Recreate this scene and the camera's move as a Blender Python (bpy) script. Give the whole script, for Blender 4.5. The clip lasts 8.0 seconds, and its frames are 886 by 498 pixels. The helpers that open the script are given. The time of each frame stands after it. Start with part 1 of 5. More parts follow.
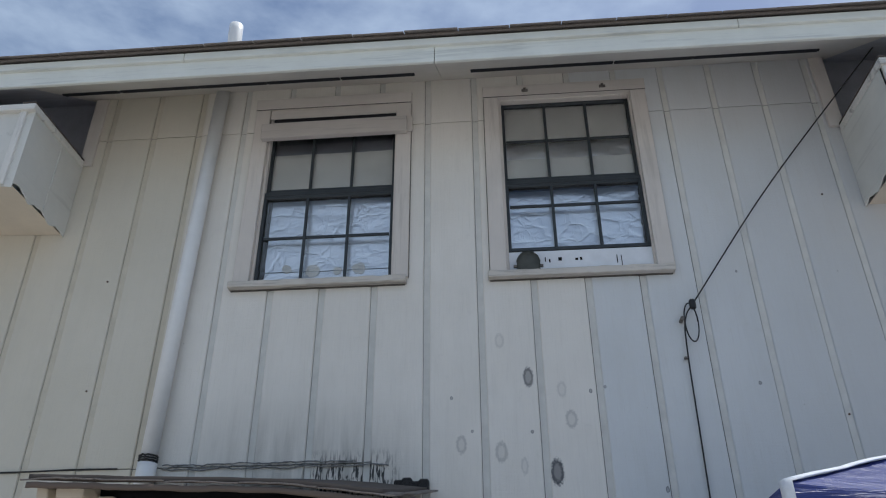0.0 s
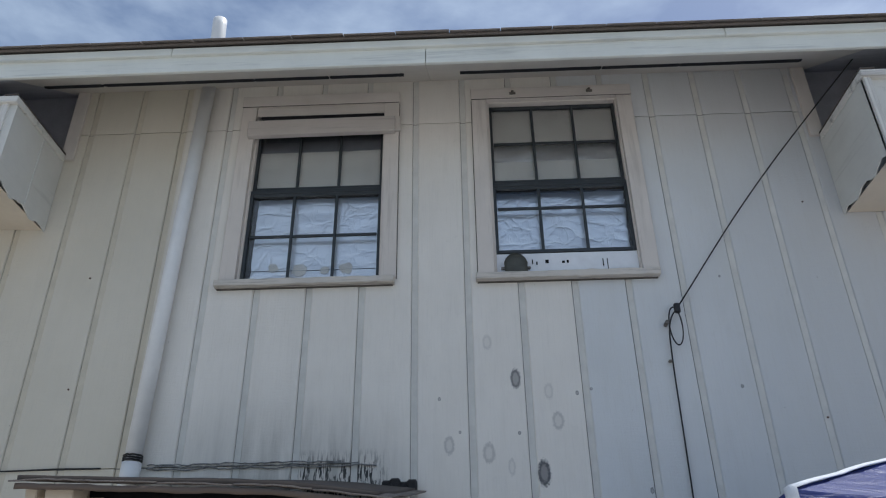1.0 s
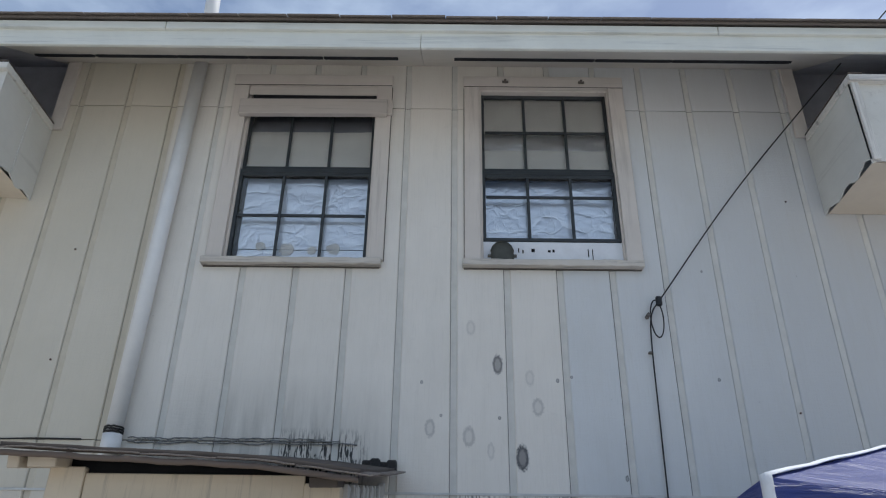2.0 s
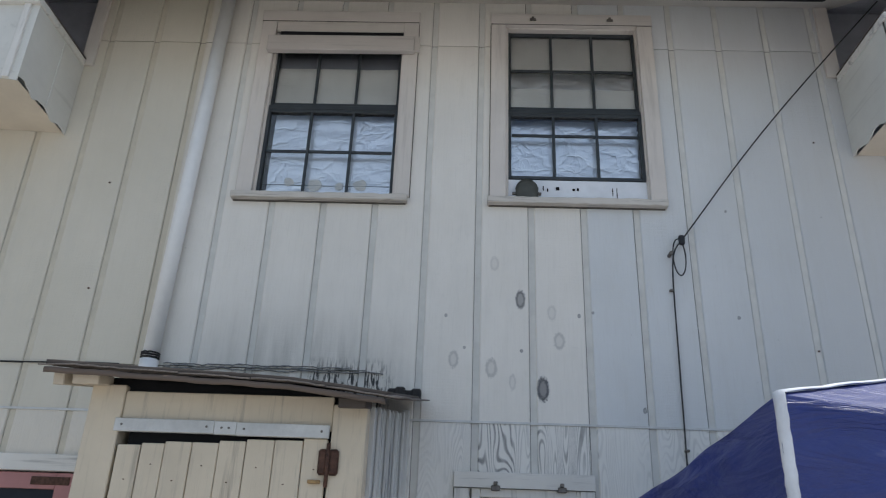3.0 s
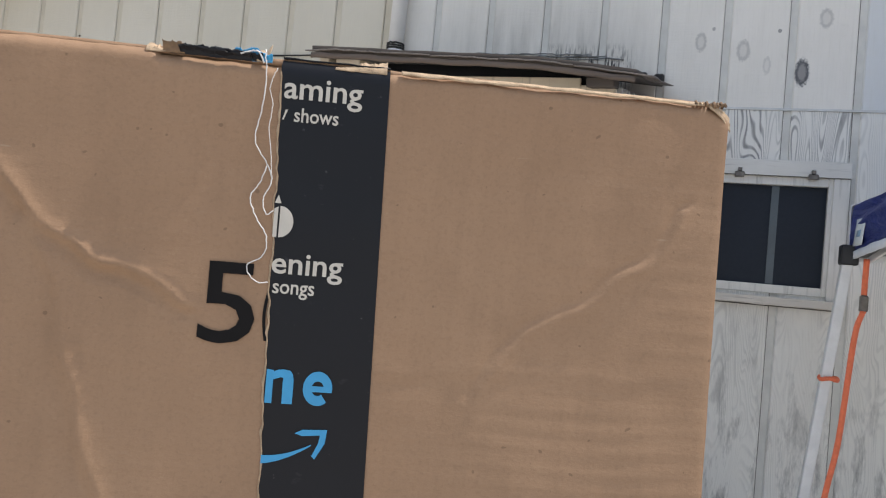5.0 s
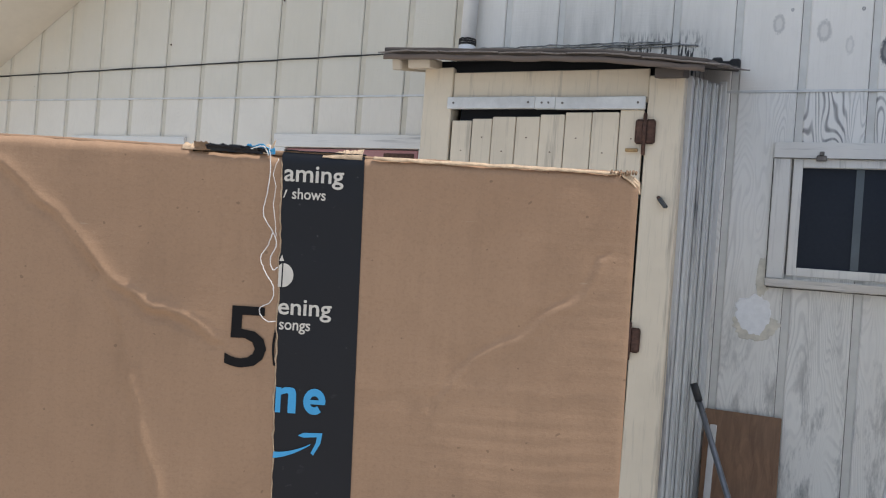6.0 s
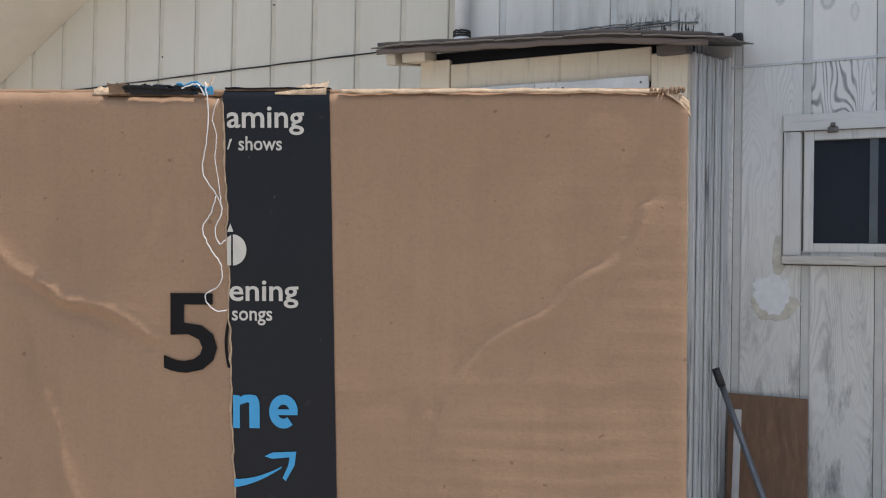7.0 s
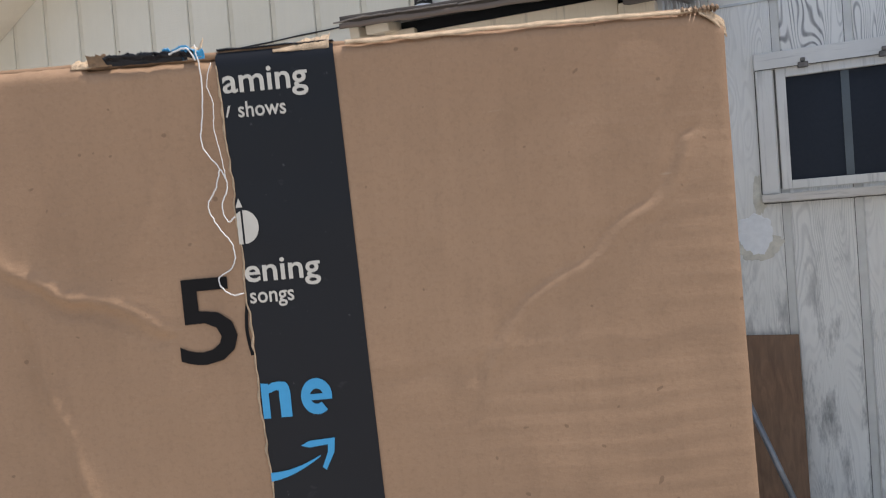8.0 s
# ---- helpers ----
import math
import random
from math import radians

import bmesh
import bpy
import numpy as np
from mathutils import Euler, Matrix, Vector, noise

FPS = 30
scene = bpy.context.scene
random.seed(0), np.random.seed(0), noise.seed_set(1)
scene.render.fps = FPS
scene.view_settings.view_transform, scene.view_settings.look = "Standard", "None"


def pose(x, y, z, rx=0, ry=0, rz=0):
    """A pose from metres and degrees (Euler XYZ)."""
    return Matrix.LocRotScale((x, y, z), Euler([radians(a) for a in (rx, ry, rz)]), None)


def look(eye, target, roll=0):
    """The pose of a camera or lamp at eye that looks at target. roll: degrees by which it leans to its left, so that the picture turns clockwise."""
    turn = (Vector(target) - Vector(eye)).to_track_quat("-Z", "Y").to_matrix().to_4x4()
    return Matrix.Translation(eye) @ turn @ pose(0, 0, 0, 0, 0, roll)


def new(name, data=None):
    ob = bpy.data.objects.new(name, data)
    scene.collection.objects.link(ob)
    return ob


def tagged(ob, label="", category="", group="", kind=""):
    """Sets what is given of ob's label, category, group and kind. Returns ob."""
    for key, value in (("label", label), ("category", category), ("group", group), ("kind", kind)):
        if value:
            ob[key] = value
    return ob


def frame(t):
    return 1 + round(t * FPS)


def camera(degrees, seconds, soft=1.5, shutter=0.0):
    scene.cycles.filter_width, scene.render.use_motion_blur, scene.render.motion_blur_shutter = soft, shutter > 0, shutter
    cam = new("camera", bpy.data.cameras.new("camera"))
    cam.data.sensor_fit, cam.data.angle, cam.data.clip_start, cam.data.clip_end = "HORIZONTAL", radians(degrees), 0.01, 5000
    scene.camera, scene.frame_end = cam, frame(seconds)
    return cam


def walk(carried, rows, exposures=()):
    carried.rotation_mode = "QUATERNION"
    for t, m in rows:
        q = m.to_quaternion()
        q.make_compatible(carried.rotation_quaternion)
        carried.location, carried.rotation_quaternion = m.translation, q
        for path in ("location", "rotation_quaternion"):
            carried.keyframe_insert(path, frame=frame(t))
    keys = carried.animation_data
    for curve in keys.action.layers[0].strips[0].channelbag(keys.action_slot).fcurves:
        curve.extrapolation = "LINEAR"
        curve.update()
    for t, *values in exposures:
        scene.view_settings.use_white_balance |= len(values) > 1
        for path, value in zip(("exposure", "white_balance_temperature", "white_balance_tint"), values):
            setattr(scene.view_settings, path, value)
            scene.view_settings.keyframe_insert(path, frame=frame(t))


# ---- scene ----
cam = camera(59.94, 8.0, soft=1.1, shutter=0.12)
PATH = [
    (0, (-0.2686, 1.0966, 1.8401), (-0.4032, 2.8296, 2.8293), -0.33),
    (0.5, (-0.3460, 1.0830, 1.8578), (-0.4460, 2.8247, 2.8357), -0.96),
    (1, (-0.3761, 1.0642, 1.8556), (-0.4313, 2.8061, 2.8369), -0.81),
    (1.2, (-0.3818, 1.0537, 1.8541), (-0.4224, 2.7824, 2.8589), -0.80),
    (2.3, (-0.4114, 1.0421, 1.7895), (-0.4136, 2.8313, 2.6832), 1.65),
    (2.5, (-0.4088, 1.0464, 1.7558), (-0.4131, 2.8564, 2.6066), 2.19),
    (3, (-0.4206, 1.0103, 1.7393), (-0.4848, 2.8288, 2.5692), 2.23),
    (3.2, (-0.4539, 1.0236, 1.6860), (-0.5920, 2.8284, 2.5369), 2.20),
    (3.5, (-0.4873, 1.0370, 1.6328), (-0.6586, 2.9021, 2.3343), 3.15),
    (3.7, (-0.5010, 1.0703, 1.6450), (-0.7204, 2.9881, 2.1684), 3.48),
    (4, (-0.5203, 1.0549, 1.6390), (-0.7800, 3.0240, 1.8741), 4.79),
    (4.3, (-0.5271, 1.0614, 1.6253), (-0.8466, 3.0325, 1.7393), 4.63),
    (4.5, (-0.5414, 1.0608, 1.6091), (-0.9358, 3.0186, 1.7161), 3.96),
    (4.7, (-0.5454, 1.0337, 1.6051), (-1.0193, 2.9740, 1.7079), 4.20),
    (5.8, (-0.4744, 0.9510, 1.6519), (-1.2180, 2.8076, 1.6582), 5.72),
    (6, (-0.4612, 0.9338, 1.6436), (-1.2378, 2.7767, 1.6656), 4.43),
    (6.5, (-0.4725, 0.9182, 1.6729), (-1.2553, 2.7586, 1.6758), 3.01),
    (7, (-0.4905, 1.0163, 1.6272), (-1.2849, 2.8516, 1.6506), 1.00),
    (7.5, (-0.5084, 1.0125, 1.6625), (-1.2775, 2.8563, 1.5663), -1.00),
    (8, (-0.5162, 1.0302, 1.6229), (-1.2645, 2.8842, 1.5709), -4.41),
]
EXPOSURES = [(0, -0.45, 6000, 9), (1.2, -0.45, 6000, 9), (2.5, -0.23, 6150, 9), (3.5, -0.18, 6250, 9), (4, -0.02, 6650, 11), (4.5, 0.16, 6750, 12), (6, 0.20, 6450, 12), (7, 0.10, 6500, 13), (8, 0.18, 6550, 13)]
walk(cam, [(t, look(eye, target, roll)) for t, eye, target, roll in PATH], EXPOSURES)

# ---- daylight: a high sun that stands behind the house, a blue sky with thin cloud ----
SUN = Vector((0.42, 0.118, 0.90)).normalized()
sun_elev = math.asin(SUN.z)
sun_turn = math.atan2(SUN.x, SUN.y)
world = bpy.data.worlds.new("sky")
scene.world = world
world.use_nodes = True
wn, wl = world.node_tree.nodes, world.node_tree.links
wn.clear()
w_out = wn.new("ShaderNodeOutputWorld")
w_bg = wn.new("ShaderNodeBackground")
w_bg.inputs["Strength"].default_value = 0.15
w_sky = wn.new("ShaderNodeTexSky")
w_sky.sky_type = "NISHITA"
w_sky.sun_disc = False
w_sky.sun_elevation = sun_elev
w_sky.sun_rotation = sun_turn
w_sky.air_density, w_sky.dust_density, w_sky.ozone_density = 1.0, 1.6, 1.0
w_co = wn.new("ShaderNodeTexCoord")
w_map = wn.new("ShaderNodeMapping")
w_map.inputs["Scale"].default_value = (1.6, 1.6, 4.0)
w_map.inputs["Location"].default_value = (0.35, 0.1, 0.2)
w_noise = wn.new("ShaderNodeTexNoise")
w_noise.inputs["Scale"].default_value = 1.9
w_noise.inputs["Detail"].default_value = 7
w_noise.inputs["Roughness"].default_value = 0.55
w_ramp = wn.new("ShaderNodeValToRGB")
w_ramp.color_ramp.elements[0].position, w_ramp.color_ramp.elements[0].color = 0.40, (0, 0, 0, 1)
w_ramp.color_ramp.elements[1].position, w_ramp.color_ramp.elements[1].color = 0.86, (1, 1, 1, 1)
w_mix = wn.new("ShaderNodeMix")
w_mix.data_type = "RGBA"
w_mix.inputs["B"].default_value = (7.4, 8.4, 9.4, 1)
wl.new(w_co.outputs["Generated"], w_map.inputs["Vector"])
wl.new(w_map.outputs["Vector"], w_noise.inputs["Vector"])
wl.new(w_noise.outputs["Fac"], w_ramp.inputs["Fac"])
wl.new(w_ramp.outputs["Color"], w_mix.inputs["Factor"])
wl.new(w_sky.outputs["Color"], w_mix.inputs["A"])
wl.new(w_mix.outputs["Result"], w_bg.inputs["Color"])
wl.new(w_bg.outputs["Background"], w_out.inputs["Surface"])

sun_data = bpy.data.lights.new("sun", "SUN")
sun_data.energy, sun_data.angle, sun_data.color = 4.2, radians(0.53), (1.0, 0.95, 0.87)
sun = new("sun", sun_data)
sun.matrix_world = look(SUN * 40, (0, 0, 0))


# ---- materials ----
class Nodes:
    """A small wrapper that makes node trees short to write."""

    def __init__(self, name):
        self.mat = bpy.data.materials.new(name)
        self.mat.use_nodes = True
        self.n, self.l = self.mat.node_tree.nodes, self.mat.node_tree.links
        self.bsdf = self.n["Principled BSDF"]
        self.pos = self.n.new("ShaderNodeNewGeometry").outputs["Position"]

    def put(self, socket, value):
        if isinstance(value, bpy.types.NodeSocket):
            self.l.new(value, socket)
        elif isinstance(value, tuple) and len(value) == 3 and socket.type == "RGBA":
            socket.default_value = (*value, 1)
        else:
            socket.default_value = value

    def mapped(self, scale=(1, 1, 1), loc=(0, 0, 0), rot=(0, 0, 0), vec=None):
        m = self.n.new("ShaderNodeMapping")
        self.l.new(vec or self.pos, m.inputs["Vector"])
        m.inputs["Scale"].default_value, m.inputs["Location"].default_value, m.inputs["Rotation"].default_value = scale, loc, rot
        return m.outputs["Vector"]

    def noise(self, scale, detail=4, rough=0.6, vec=None, distort=0.0):
        t = self.n.new("ShaderNodeTexNoise")
        t.inputs["Scale"].default_value, t.inputs["Detail"].default_value = scale, detail
        t.inputs["Roughness"].default_value, t.inputs["Distortion"].default_value = rough, distort
        self.l.new(vec or self.pos, t.inputs["Vector"])
        return t.outputs["Fac"]

    def ramp(self, fac, lo, hi, a=(0, 0, 0), b=(1, 1, 1)):
        r = self.n.new("ShaderNodeValToRGB")
        r.color_ramp.elements[0].position, r.color_ramp.elements[0].color = lo, (*a, 1)
        r.color_ramp.elements[1].position, r.color_ramp.elements[1].color = hi, (*b, 1)
        self.l.new(fac, r.inputs["Fac"])
        return r.outputs["Color"]

    def math(self, op, a, b=0.0, clamp=False):
        m = self.n.new("ShaderNodeMath")
        m.operation, m.use_clamp = op, clamp
        self.put(m.inputs[0], a)
        self.put(m.inputs[1], b)
        return m.outputs[0]

    def mix(self, fac, a, b, blend="MIX"):
        m = self.n.new("ShaderNodeMix")
        m.data_type, m.blend_type = "RGBA", blend
        self.put(m.inputs["Factor"], fac)
        self.put(m.inputs["A"], a)
        self.put(m.inputs["B"], b)
        return m.outputs["Result"]

    def axis(self, n, vec=None):
        s = self.n.new("ShaderNodeSeparateXYZ")
        self.l.new(vec or self.pos, s.inputs[0])
        return s.outputs[n]

    def random(self):
        return self.n.new("ShaderNodeObjectInfo").outputs["Random"]

    def band(self, value, lo, hi, soft):
        """1 between lo and hi, falling to 0 over soft."""
        up = self.n.new("ShaderNodeMapRange")
        up.inputs["From Min"].default_value, up.inputs["From Max"].default_value = lo - soft, lo + soft
        dn = self.n.new("ShaderNodeMapRange")
        dn.inputs["From Min"].default_value, dn.inputs["From Max"].default_value = hi + soft, hi - soft
        self.put(up.inputs["Value"], value)
        self.put(dn.inputs["Value"], value)
        return self.math("MULTIPLY", up.outputs[0], dn.outputs[0])

    def blob(self, x, z, rx, rz, rim=0.35):
        """A ragged oval mark on a wall that faces -y."""
        v = self.mapped((1 / rx, 0, 1 / rz), (-x / rx, 0, -z / rz))
        d = self.n.new("ShaderNodeVectorMath")
        d.operation = "LENGTH"
        self.l.new(v, d.inputs[0])
        wob = self.math("MULTIPLY", self.math("SUBTRACT", self.noise(90, 4), 0.5), 0.9)
        return self.ramp(self.math("ADD", d.outputs["Value"], wob), 1 - rim, 1 + rim, (1, 1, 1), (0, 0, 0))

    def done(self, color, rough=0.7, metal=0.0, bump=None, depth=0.3, dist=0.01, spec=None):
        self.put(self.bsdf.inputs["Base Color"], color)
        self.put(self.bsdf.inputs["Roughness"], rough)
        self.put(self.bsdf.inputs["Metallic"], metal)
        if spec is not None:
            self.bsdf.inputs["Specular IOR Level"].default_value = spec
        if bump is not None:
            b = self.n.new("ShaderNodeBump")
            b.inputs["Strength"].default_value, b.inputs["Distance"].default_value = depth, dist
            self.l.new(bump, b.inputs["Height"])
            self.l.new(b.outputs["Normal"], self.bsdf.inputs["Normal"])
        return self.mat


def plain(name, color, rough=0.6, metal=0.0, vary=0.12, scale=9.0, bump=0.15, dist=0.003, spec=None):
    """One colour with stains at two scales and a fine relief."""
    k = Nodes(name)
    big, fine = k.noise(scale, 4), k.noise(scale * 14, 5)
    c = k.mix(k.ramp(big, 0.35, 0.7), tuple(v * (1 - vary) for v in color), tuple(min(1, v * (1 + vary * 0.6)) for v in color))
    c = k.mix(k.math("MULTIPLY", k.ramp(fine, 0.45, 0.75), vary), c, tuple(v * 0.6 for v in color))
    return k.done(c, k.math("ADD", k.math("MULTIPLY", fine, 0.15), rough - 0.07), metal, fine, bump, dist, spec)


def siding_paint():
    k = Nodes("siding_paint")
    cloud = k.noise(1.3, 5)
    drip = k.noise(1.0, 5, 0.65, k.mapped((12, 12, 1.3)))
    grain = k.noise(1.0, 6, 0.7, k.mapped((120, 120, 5)))
    c = k.mix(k.ramp(cloud, 0.3, 0.7), (0.70, 0.665, 0.60), (0.79, 0.755, 0.69))
    # older yellow cream beyond the pipe, cooler grey repaint from the third board after the window on
    # the outer zones are also painted darker to hold lens vignetting
    west = k.band(k.axis(0), -30, -2.16, 0.012)
    c = k.mix(west, c, k.mix(k.ramp(cloud, 0.3, 0.7), (0.58, 0.54, 0.445), (0.65, 0.605, 0.51)))
    grey = k.band(k.axis(0), 0.262, 30, 0.012)
    c = k.mix(k.math("MULTIPLY", grey, 0.85), c, k.mix(k.ramp(cloud, 0.3, 0.7), (0.58, 0.60, 0.605), (0.65, 0.67, 0.675)))
    far = k.band(k.axis(0), 1.16, 30, 0.5)
    c = k.mix(k.math("MULTIPLY", far, 0.8), c, (0.53, 0.53, 0.52))
    c = k.mix(k.math("MULTIPLY", k.ramp(drip, 0.5, 0.8), 0.13), c, (0.42, 0.39, 0.33))
    c = k.mix(k.math("MULTIPLY", k.ramp(grain, 0.52, 0.78), 0.20), c, (0.42, 0.39, 0.34))
    scuff = k.ramp(k.noise(9, 6, 0.75, distort=0.6), 0.60, 0.74)
    c = k.mix(k.math("MULTIPLY", scuff, 0.16), c, (0.46, 0.44, 0.39))
    chalk = k.ramp(k.noise(1.0, 5, 0.7, k.mapped((3, 3, 0.8))), 0.52, 0.70)
    c = k.mix(k.math("MULTIPLY", chalk, 0.22), c, (0.56, 0.55, 0.50))
    # soot and rain splash above the lean-to roof
    soot = k.math("MULTIPLY", k.band(k.axis(2), 2.5, 2.98, 0.22), k.band(k.axis(0), -1.75, -0.85, 0.22))
    c = k.mix(k.math("MULTIPLY", k.math("MULTIPLY", soot, k.ramp(drip, 0.3, 0.6)), 0.55), c, (0.22, 0.215, 0.19))
    run = k.math("MULTIPLY", k.band(k.axis(2), 2.6, 2.86, 0.05), k.band(k.axis(0), -1.28, -0.83, 0.05))
    streak = k.ramp(k.noise(1.0, 4, 0.65, k.mapped((62, 62, 8))), 0.505, 0.53)
    c = k.mix(k.math("MULTIPLY", run, streak), c, (0.035, 0.035, 0.035))
    # spots where the paint has blistered off round knots
    for x, z, rx, rz, dark in SPOTS:
        ring = k.math("SUBTRACT", k.blob(x, z, rx, rz, 0.25), k.math("MULTIPLY", k.blob(x, z, rx * 0.6, rz * 0.66, 0.3), 0.75 - 0.5 * dark))
        c = k.mix(k.math("MULTIPLY", ring, dark, True), c, (0.10, 0.10, 0.105))
    speck = k.ramp(k.noise(1.0, 2, 0.5, k.mapped((30, 30, 20))), 0.765, 0.79)
    c = k.mix(k.math("MULTIPLY", speck, 0.6), c, (0.12, 0.11, 0.10))
    return k.done(c, 0.62, 0, k.math("ADD", grain, k.math("MULTIPLY", k.noise(1.0, 4, 0.6, k.mapped((14, 14, 95))), 0.8)), 0.42, 0.004)


SPOTS = [(-0.122, 3.263, 0.030, 0.062, 0.85), (-0.006, 2.763, 0.036, 0.075, 1.0), (-0.483, 2.913, 0.03, 0.055, 0.35), (-0.280, 2.870, 0.035, 0.06, 0.35),
         (0.086, 3.030, 0.034, 0.055, 0.35), (0.049, 3.190, 0.028, 0.05, 0.2), (-0.267, 3.477, 0.028, 0.05, 0.2), (-0.167, 2.797, 0.02, 0.05, 0.22),
         (-0.531, 3.16, 0.009, 0.012, 0.7), (-0.118, 2.97, 0.009, 0.011, 0.8), (0.198, 3.177, 0.010, 0.014, 0.8), (0.274, 3.197, 0.008, 0.011, 0.7),
         (0.519, 2.666, 0.011, 0.018, 0.8), (-0.426, 2.98, 0.008, 0.010, 0.7), (1.067, 3.843, 0.008, 0.010, 0.8), (1.065, 3.191, 0.010, 0.012, 0.8)]


def siding_bare():
    """Paint worn thin over plywood: grey grain shows in tall flames."""
    k = Nodes("siding_weathered")
    rnd = k.random()
    off = k.n.new("ShaderNodeCombineXYZ")
    k.put(off.inputs[0], k.math("MULTIPLY", rnd, 4))
    k.put(off.inputs[2], k.math("MULTIPLY", rnd, 17))
    add = k.n.new("ShaderNodeVectorMath")
    k.l.new(k.pos, add.inputs[0])
    k.l.new(off.outputs[0], add.inputs[1])
    v = add.outputs[0]
    hill = k.noise(1.0, 2, 0.35, k.mapped((6.5, 6.5, 1.15), vec=v), 0.3)
    figure = k.math("ADD", k.math("MULTIPLY", k.math("SINE", k.math("MULTIPLY", hill, 230.0)), 0.5), 0.5)
    grain = k.noise(1.0, 6, 0.7, k.mapped((110, 110, 4), vec=v))
    patch = k.noise(1.0, 5, 0.65, k.mapped((5, 5, 1.0), vec=v))
    c = k.mix(k.ramp(k.noise(1.2, 4), 0.3, 0.7), (0.72, 0.70, 0.645), (0.80, 0.78, 0.73))
    c = k.mix(k.band(k.axis(0), -30, -2.16, 0.012), c, k.mix(k.ramp(k.noise(1.2, 4), 0.3, 0.7), (0.65, 0.605, 0.52), (0.72, 0.675, 0.59)))
    wear = k.math("MULTIPLY", k.ramp(patch, 0.36, 0.56), k.ramp(figure, 0.48, 0.95))
    wear = k.math("ADD", k.math("MULTIPLY", wear, 0.85), k.math("MULTIPLY", k.ramp(grain, 0.54, 0.76), 0.24), True)
    west = k.band(k.axis(0), -30, -1.2, 0.3)
    wear = k.math("MULTIPLY", wear, k.math("SUBTRACT", 1.0, k.math("MULTIPLY", west, 0.85)))
    sheet_zone = k.math("MULTIPLY", k.band(k.axis(2), 2.27, 2.62, 0.02), k.band(k.axis(0), -0.365, 0.262, 0.01))
    wear = k.math("MULTIPLY", wear, k.math("ADD", 0.26, k.math("MULTIPLY", sheet_zone, 0.74)))
    c = k.mix(wear, c, (0.19, 0.185, 0.18))
    mould = k.math("MULTIPLY", k.band(k.axis(2), -0.2, 1.35, 0.45), k.ramp(k.noise(1.0, 5, 0.7, k.mapped((11, 11, 2.6), vec=v)), 0.50, 0.66))
    c = k.mix(k.math("MULTIPLY", mould, 0.7), c, (0.11, 0.11, 0.105))
    return k.done(c, 0.75, 0, k.math("ADD", grain, k.math("MULTIPLY", figure, 0.4)), 0.35, 0.005)


def painted_wood(name, color, worn=0.4, dark=(0.2, 0.19, 0.17), along="z"):
    k = Nodes(name)
    s = {"z": (70, 70, 4), "x": (4, 70, 70), "y": (70, 4, 70)}[along]
    grain, big = k.noise(1.0, 6, 0.7, k.mapped(s)), k.noise(3.0, 5)
    patch = k.noise(1.0, 5, 0.7, k.mapped(tuple(v * 0.22 for v in s)))
    c = k.mix(k.ramp(big, 0.3, 0.7), tuple(v * 0.9 for v in color), tuple(min(1, v * 1.04) for v in color))
    c = k.mix(k.math("MULTIPLY", k.ramp(patch, 0.56, 0.68), worn), c, dark)
    c = k.mix(k.math("MULTIPLY", k.ramp(grain, 0.55, 0.78), worn * 0.55), c, dark)
    return k.done(c, 0.66, 0, grain, 0.3, 0.004)


def foil():
    k = Nodes("kitchen_foil")
    bend = k.n.new("ShaderNodeTexNoise")
    bend.inputs["Scale"].default_value, bend.inputs["Detail"].default_value = 7.0, 3.0
    k.l.new(k.pos, bend.inputs["Vector"])
    bent = k.n.new("ShaderNodeVectorMath")
    bent.operation = "MULTIPLY_ADD"
    k.l.new(bend.outputs["Color"], bent.inputs[0])
    bent.inputs[1].default_value = (0.16, 0.16, 0.16)
    k.l.new(k.pos, bent.inputs[2])
    h = None
    for size, tall, weight in ((5.5, (1.0, 1.0, 1.5), 1.0), (13.0, (1.3, 1.0, 0.9), 0.55)):
        facet = k.n.new("ShaderNodeTexVoronoi")
        facet.feature = "DISTANCE_TO_EDGE"
        facet.inputs["Scale"].default_value = size
        k.l.new(k.mapped(tall, vec=bent.outputs[0]), facet.inputs["Vector"])
        edge = k.math("MULTIPLY", k.math("MINIMUM", facet.outputs["Distance"], 0.09), weight * 6.0)
        h = edge if h is None else k.math("ADD", h, edge)
    h = k.math("ADD", h, k.math("MULTIPLY", k.noise(30, 4, 0.6), 0.16))
    c = k.mix(k.ramp(k.noise(4, 3), 0.4, 0.7), (0.95, 0.955, 0.96), (0.98, 0.98, 0.985))
    return k.done(c, 0.33, 0.97, h, 0.22, 0.010)


def glass(name, tint=(0.97, 0.97, 0.97)):
    k = Nodes(name)
    out = k.n["Material Output"]
    clear = k.n.new("ShaderNodeBsdfTransparent")
    clear.inputs["Color"].default_value = (*tint, 1)
    gloss = k.n.new("ShaderNodeBsdfGlossy")
    gloss.inputs["Roughness"].default_value = 0.03
    fres = k.n.new("ShaderNodeFresnel")
    fres.inputs["IOR"].default_value = 1.5
    both = k.n.new("ShaderNodeMixShader")
    k.l.new(fres.outputs[0], both.inputs[0])
    k.l.new(clear.outputs[0], both.inputs[1])
    k.l.new(gloss.outputs[0], both.inputs[2])
    k.l.new(both.outputs[0], out.inputs["Surface"])
    return k.mat


